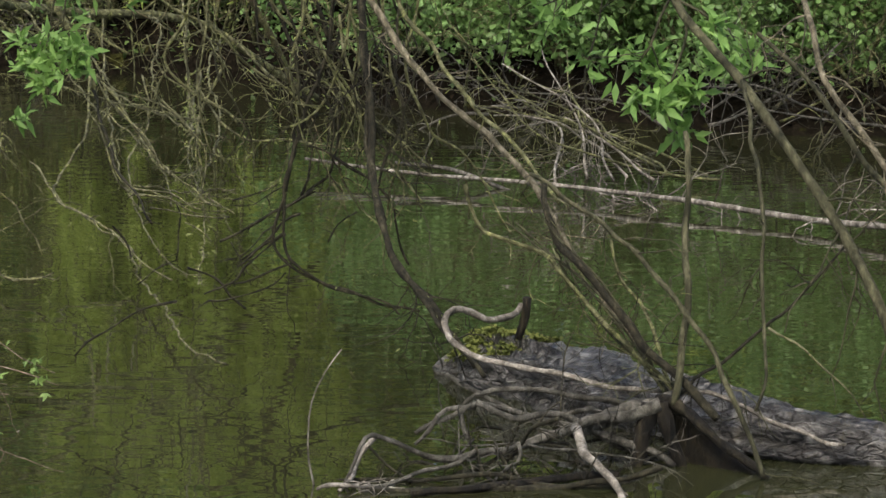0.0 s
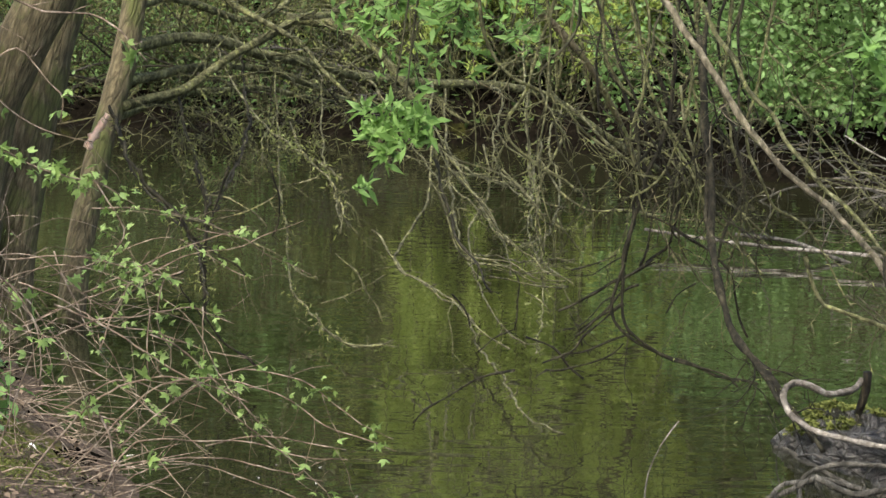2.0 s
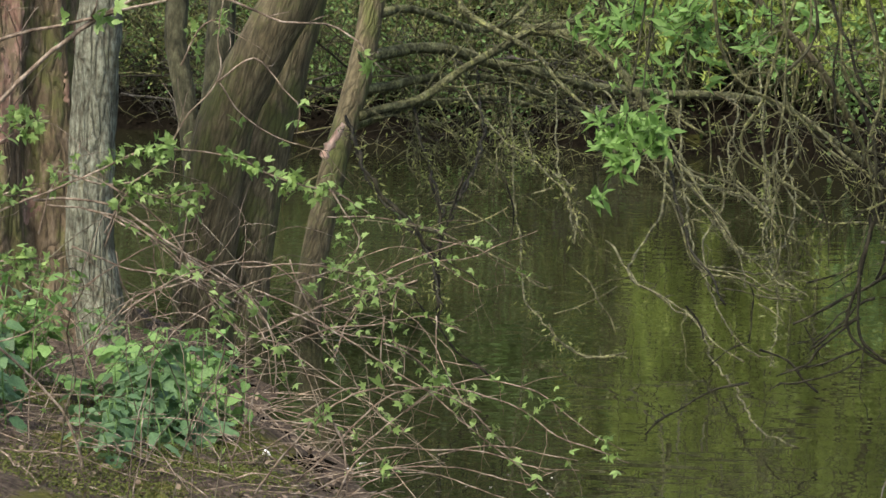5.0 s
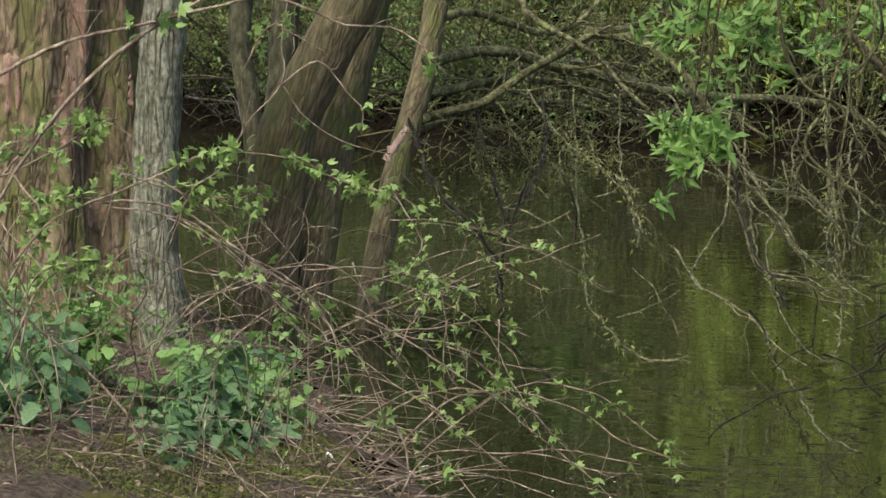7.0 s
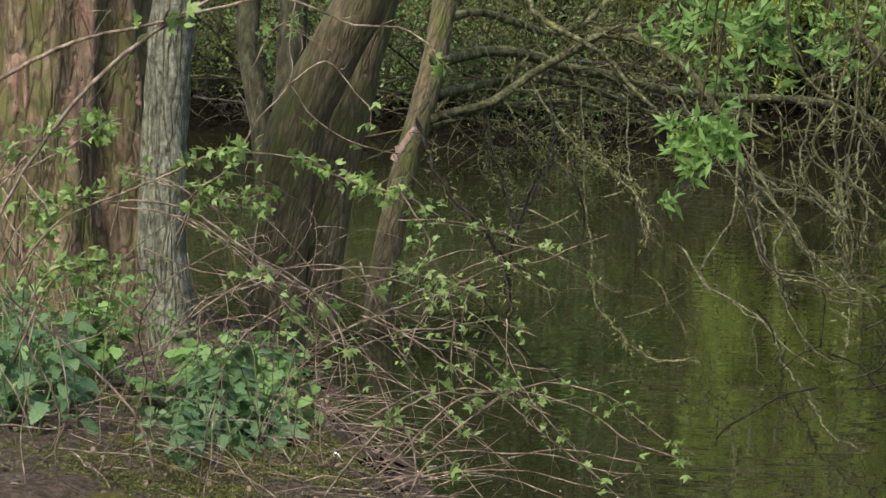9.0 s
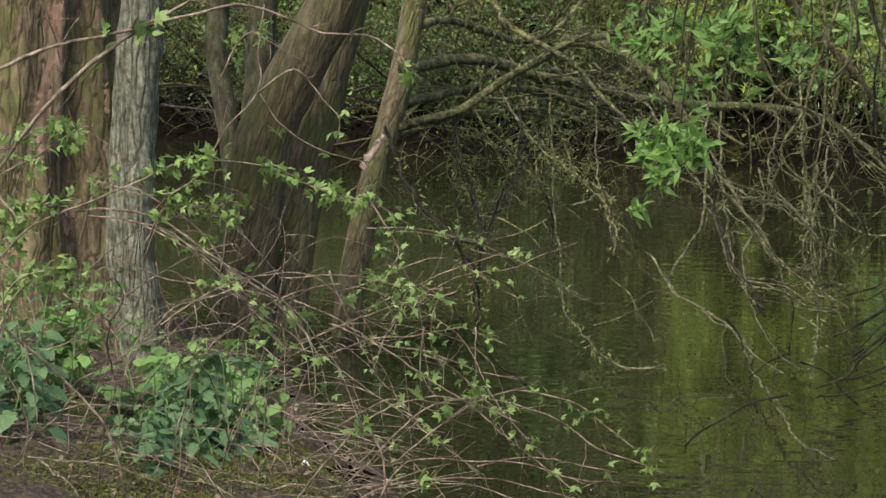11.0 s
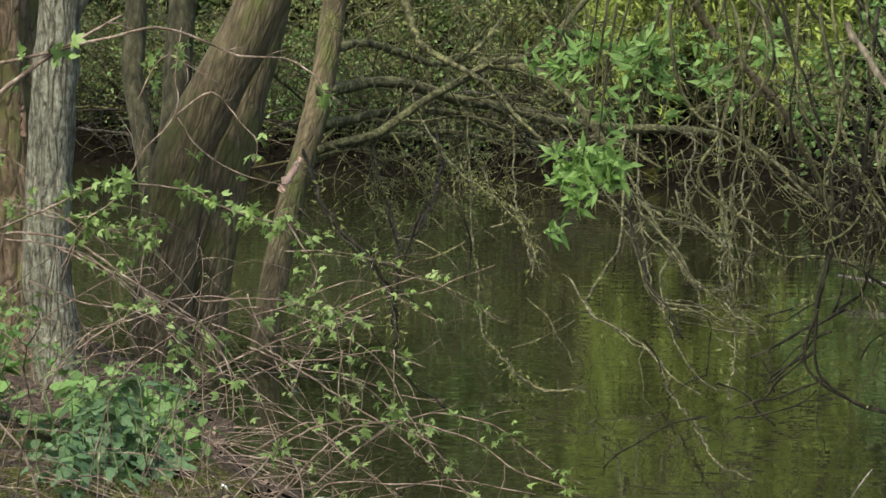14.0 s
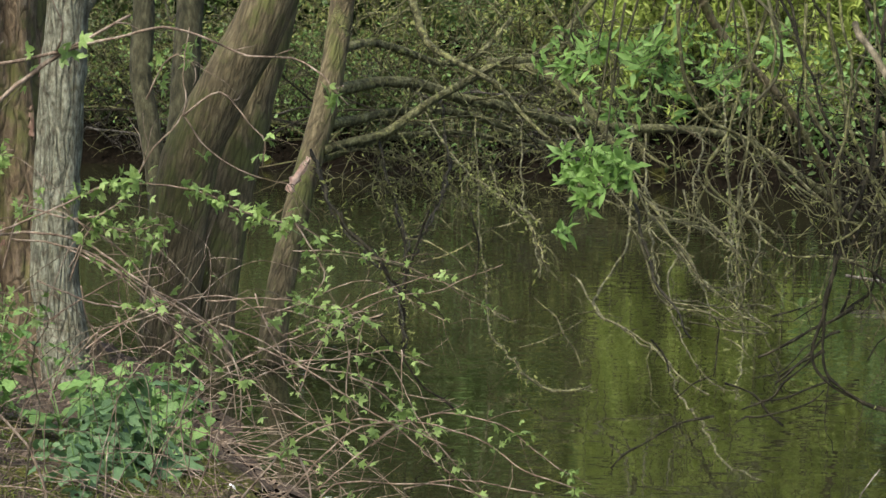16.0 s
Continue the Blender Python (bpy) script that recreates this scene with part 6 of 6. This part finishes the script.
cane(421, [(-2.61, 7.67, 1.07), (-2.48, 7.71, 0.99), (-2.39, 7.74, 0.91), (-2.30, 7.77, 0.81), (-2.22, 7.79, 0.71)], 0.0032, 1, 0.3, 0.055)
cane(422, [(-2.57, 7.68, 0.96), (-2.56, 7.68, 0.88), (-2.52, 7.70, 0.78)], 0.0025, 0, 0.3, 0.055)
cane(423, [(-2.47, 7.71, 1.01), (-2.46, 7.72, 0.91), (-2.42, 7.73, 0.83), (-2.38, 7.74, 0.76)], 0.0025, 1, 0.3, 0.055)
cane(424, [(-2.49, 7.71, 0.91), (-2.36, 7.75, 0.88), (-2.27, 7.78, 0.86), (-2.17, 7.80, 0.78)], 0.003, 2, 0.3, 0.055)
cane(425, [(-2.67, 7.65, 0.85), (-2.55, 7.69, 0.93), (-2.44, 7.72, 0.98), (-2.34, 7.75, 1.00), (-2.34, 7.76, 0.94)], 0.003, 1, 0.3, 0.055)
cane(426, [(-2.33, 7.76, 0.88), (-2.27, 7.77, 0.96), (-2.22, 7.79, 1.04)], 0.0025, 0, 0.3, 0.055)
cane(427, [(-2.47, 7.71, 0.88), (-2.45, 7.72, 0.78), (-2.47, 7.72, 0.71)], 0.0022, 0, 0.3, 0.055)
cane(428, [(-2.93, 7.55, 0.69), (-2.81, 7.60, 0.73), (-2.70, 7.64, 0.81), (-2.62, 7.66, 0.88)], 0.003, 1, 0.3, 0.055)
cane(429, [(-2.86, 6.83, 0.57), (-2.78, 6.86, 0.58), (-2.68, 6.90, 0.57), (-2.61, 6.92, 0.61), (-2.54, 6.95, 0.70)], 0.003, 0, 0.3, 0.055)
cane(430, [(-2.67, 6.90, 0.51), (-2.53, 6.95, 0.49), (-2.44, 6.98, 0.47), (-2.34, 7.02, 0.42), (-2.26, 7.05, 0.39)], 0.0032, 0, 0.3, 0.055)
cane(431, [(-2.34, 7.02, 0.52), (-2.26, 7.05, 0.50), (-2.20, 7.06, 0.42), (-2.17, 7.08, 0.37)], 0.0028, 0, 0.3, 0.055)
cane(432, [(-2.82, 7.59, 0.87), (-2.75, 7.62, 0.82), (-2.69, 7.64, 0.76), (-2.66, 7.65, 0.72)], 0.003, 0, 0.3, 0.055)
cane(433, [(-3.00, 7.52, 0.69), (-2.98, 7.53, 0.82), (-2.97, 7.53, 0.93), (-2.93, 7.55, 1.05)], 0.0035, 2, 0.3, 0.055)
cane(434, [(-2.67, 6.90, 0.81), (-2.65, 6.91, 0.69), (-2.64, 6.91, 0.60), (-2.67, 6.90, 0.51), (-2.66, 6.91, 0.38)], 0.003, 0, 0.3, 0.055)
cane(435, [(-2.75, 6.87, 0.39), (-2.76, 6.86, 0.54), (-2.74, 6.87, 0.67), (-2.72, 6.88, 0.78)], 0.0028, 1, 0.3, 0.055)
cane(436, [(-2.07, 7.10, 0.77), (-2.10, 7.10, 0.66), (-2.09, 7.10, 0.56), (-2.04, 7.11, 0.40)], 0.0028, 0, 0.3, 0.055)
# the rest of the tangle, arching out over the water
for k in range(6):
    a = rng(1000 + k)
    bx, by = -3.0 + 1.0 * a.rand(), 8.2 + 2.0 * a.rand()
    bx = min(bx, float(np.interp(by, SPIT_Y, SPIT_X)) - 0.05)
    reach, rise = 0.2 + 1.1 * a.rand(), 0.03 + 0.3 * a.rand() ** 1.5
    dy = 0.7 * a.randn()
    b0 = np.array((bx, by, z_at(bx, by) - 0.02))
    e0 = np.array((bx + reach, by + dy, 0.02 + 0.18 * a.rand()))
    q = [b0, b0 * 0.75 + e0 * 0.25 + np.array((0.06 * a.randn(), 0.1 * a.randn(), rise * 0.8)), b0 * 0.45 + e0 * 0.55 + np.array((0.08 * a.randn(), 0.1 * a.randn(), rise)), e0]
    cane(100 + k, q, 0.002 + 0.0016 * a.rand(), 3 if k % 2 else 0, 0.4, 0.05)
# brown arching canes before the trunks
for k in range(18):
    a = rng(1700 + k)
    by = 7.2 + 1.4 * a.rand()
    bx = -by * math.tan(radians(16.5 + 5.5 * a.rand()))
    b0 = np.array((bx, by, z_at(bx, by) - 0.02))
    rise, reach = 0.3 + 0.55 * a.rand(), (0.25 + 0.75 * a.rand()) * (1 if k % 5 else -0.6)
    q = [b0, b0 + np.array((0.15 * reach, 0.1 * a.randn(), rise * 0.7)), b0 + np.array((0.5 * reach, 0.15 * a.randn(), rise)), b0 + np.array((0.85 * reach, 0.2 * a.randn(), rise * 0.8)), b0 + np.array((1.1 * reach, 0.2 * a.randn(), rise * (0.2 + 0.4 * a.rand())))]
    cane(300 + k, q, 0.0016 + 0.0013 * a.rand(), k % 3, 0.4, 0.05, M_CANE if k % 3 else M_PEEL)
# upright dry stems in front of the trunks
for k in range(18):
    a = rng(1100 + k)
    by = 7.2 + 2.6 * a.rand()
    bx = -by * math.tan(radians(18.5 + 5.5 * a.rand()))
    b0 = np.array((bx, by, z_at(bx, by) - 0.02))
    q = crooked(b0, (0.25 * a.randn(), 0.1 * a.randn(), 1), 0.7 + 1.3 * a.rand(), a, 0.17, 0.0 if k % 2 else 0.13, 10)
    cane(200 + k, q, 0.003 + 0.0025 * a.rand(), 3 if k % 2 else 0, 0.3, 0.06, M_CANE if k % 3 else M_PEEL)


def plant(name, label, spots, meshes, size, seed, stalk=0.3, count=10, droop=0.55):
    """A leafy plant: upright stalks with crossed pairs of drooping leaves, the largest half-way up."""
    g = rng(seed)
    e = thing(name, spots[0], label, "plant", "plants on the spit")
    for x, y, _ in spots:
        z = z_at(x, y)
        h = stalk * (0.6 + 0.7 * g.rand())
        q = crooked((x, y, z - 0.02), (0.2 * g.randn(), 0.2 * g.randn(), 1), h + 0.02, g, 0.08, 0.0, 6)
        s = Soup()
        tube(s, q, 0.004, 0.0022, 5, 0.05, seed)
        stem = part("stalk", s, M_LEAF, e)
        turn = g.rand() * 6.28
        for i in range(count):
            up = 0.25 + 0.75 * (i // 2) / max(1, (count - 1) // 2)
            f = min(up, 0.999) * 6
            at = q[int(f)] + (q[int(f) + 1] - q[int(f)]) * (f - int(f))
            big = size * (0.55 + 0.75 * math.sin(math.pi * (0.25 + 0.6 * up))) * (0.8 + 0.4 * g.rand())
            away = turn + (i // 2) * 1.57 + (i % 2) * 3.14 + 0.3 * g.randn()
            ob = new("leaf", meshes[g.randint(len(meshes))])
            ob.parent = stem
            ob.matrix_basis = Matrix.Translation(at) @ Matrix.Rotation(away, 4, "Z") @ Matrix.Rotation(-droop * (1.15 - 0.7 * up) * (0.6 + 0.8 * g.rand()), 4, "X") @ Matrix.Rotation(0.25 * g.randn(), 4, "Y") @ Matrix.Scale(big, 4)
    return e


def spots(seed, k, az0, az1, y0, y1):
    g = rng(seed)
    out = []
    for _ in range(k):
        y = y0 + (y1 - y0) * g.rand()
        out.append((-y * math.tan(radians(az0 + (az1 - az0) * g.rand())), y, 0))
    return out


plant("nettle_patch", "fresh green nettle patch with toothed leaves on the bank", spots(1, 26, 15.9, 18.4, 9.15, 9.9), FRESH, 0.07, 1201, 0.24, 10)
plant("nettle_patch", "low blue-green nettle seedlings on the muddy bank", spots(2, 24, 16.9, 19.0, 8.5, 9.2), NETTLE, 0.066, 1202, 0.17, 10)
plant("nettle_patch", "dark blue-green nettle patch spilling down the muddy bank", spots(6, 18, 17.2, 19.2, 7.75, 8.5), NETTLE, 0.062, 1212, 0.12, 8)
plant("nettle_patch", "dense dark green nettle patch among dry stems", spots(4, 24, 20.6, 23.2, 7.7, 8.5), NETTLE, 0.075, 1204, 0.3, 10)
plant("nettle_patch", "pale green leafy weeds among dry stems", spots(7, 8, 20.0, 22.8, 8.6, 9.2), FRESH, 0.07, 1208, 0.4, 10)
plant("burdock", "burdock rosette with broad lobed blue-green leaves", [(-2.74, 8.82, 0.36), (-2.66, 8.85, 0.36)], LOBED, 0.2, 1205, 0.3, 4, 0.4)
plant("dock", "dock plant with bright green upright leaves", [(-3.04, 8.85, 0.38), (-3.0, 8.8, 0.38)], BROAD, 0.16, 1206, 0.3, 4, -0.5)
plant("hogweed", "tuft of feathery yellow-green young hogweed leaves", [(-3.32, 8.95, 0.38), (-3.28, 8.90, 0.38), (-3.36, 8.98, 0.38)], FEATHER, 0.15, 1207, 0.34, 8, -0.7)

# litter, moss and dead stems on the spit
g = rng(1300)
s = Soup()
c = 5000
ly = 6.5 + 6.2 * g.rand(c)
lx = np.interp(ly, SPIT_Y, SPIT_X) - 3.0 * g.rand(c) ** 1.5 + 0.02
leaves(s, np.stack([lx, ly, height(lx, ly) + 0.016], 1), 0.024, g, LEAF_OVAL, 1.0)
tagged(part("leaf_litter", s, M_STRAW, None), "brown dead leaves and bark crumbs on the spit", "leaf litter", kind="stuff")
s = Soup()
for _ in range(380):
    y = 7.0 + 4.2 * g.rand()
    x = float(np.interp(y, SPIT_Y, SPIT_X)) + 0.04 - 2.2 * g.rand() ** 1.4
    z = max(z_at(x, y), 0.0)
    q = crooked((x, y, z + 0.01 + 0.05 * g.rand()), (g.randn(), 0.6 * g.randn(), 0.25 * g.rand()), 0.2 + 0.4 * g.rand(), g, 0.18, 0.06, 5)
    q[:, 2] = np.maximum(q[:, 2], z - 0.01)
    tube(s, q, 0.0026 * (0.6 + 0.7 * g.rand()), 0.0012, 3, 0, 0)
tagged(part("dry_stems", s, M_CANE, None), "tangle of dead grey-brown stems lying on the bank", "dead stems", kind="stuff")
s = Soup()
for cx, cy, sp in [(*(-2.43, 8.24, 0.20)[:2], 0.16), (*(-2.64, 7.53, 0.30)[:2], 0.2), (*(-2.50, 8.90, 0.12)[:2], 0.08), (*(-3.25, 8.77, 0.40)[:2], 0.18)]:
    px_, py_ = cx + g.randn(6500) * sp, cy + g.randn(6500) * sp * 1.3
    leaves(s, np.stack([px_, py_, height(px_, py_) + 0.012 + 0.012 * g.rand(6500)], 1), 0.009, g, LEAF_OVAL, 0.9)
tagged(part("moss_patch", s, M_MOSS, None), "yellow-green moss cushions on the muddy spit", "moss", kind="stuff")


def pebble(name, at, size, label, seed, material=None):
    g = rng(seed)
    bm = bmesh.new()
    bmesh.ops.create_icosphere(bm, subdivisions=2, radius=1)
    for v in bm.verts:
        v.co = Vector((v.co.x * size[0], v.co.y * size[1], v.co.z * size[2])) * (1 + 0.3 * noise.noise(v.co * 1.7 + Vector((seed, 0, 0))))
    me = bpy.data.meshes.new(name)
    bm.to_mesh(me)
    bm.free()
    me.materials.append(material or M_WHITE)
    me.shade_smooth()
    ob = new(name, me)
    ob.location = at
    ob.rotation_euler = (0.2 * g.randn(), 0.2 * g.randn(), g.rand() * 6)
    return tagged(ob, label, name.split("_")[-1])


w = (-2.42, 8.76)
pebble("white_stone", (w[0], w[1], z_at(w[0], w[1]) + 0.012), (0.014, 0.012, 0.019), "small white stone on the muddy bank", 1)
for k, p in enumerate([(-2.32, 9.68, 0.00), (-2.14, 10.82, 0.00), (-1.76, 9.56, 0.00), (-2.86, 11.34, 0.00), (0.80, 14.71, 0.00), (1.00, 14.15, 0.00), (0.42, 13.33, 0.00), (-1.39, 9.01, 0.00), (-1.51, 23.82, 0.00)]):
    pebble("floating_scrap", (p[0], p[1], 0.002), (0.022 if k == 0 else 0.007, 0.004, 0.0015), "pale scrap of debris floating on the pond", 10 + k, None if k == 0 else M_PALE)

for k in range(14):
    a = rng(1500 + k)
    x, y = -2.4 + 0.85 * a.rand(), 9.2 + 0.4 * a.rand()
    pebble("floating_scrap", (x, y, 0.001), (0.005 + 0.02 * a.rand() ** 2, 0.004, 0.0012), "pale scrap of debris floating on the pond", 40 + k, M_PALE if k % 4 else None)

# reed stalk bent over in the pond
reed = thing("reed_stalk", (-0.42, 8.60, 0.00), "dead bent reed stalk standing in the water", "reed")
limb(reed, "stalk", [(-0.30, 8.19, 0.41), (-0.35, 8.19, 0.34), (-0.39, 8.19, 0.25), (-0.40, 8.19, 0.16), (-0.40, 8.19, 0.08), (-0.38, 8.19, -0.02)], 0.002, 0.0035, M_PALE, 1401, sides=5, knobs=0.05, step=0.05)
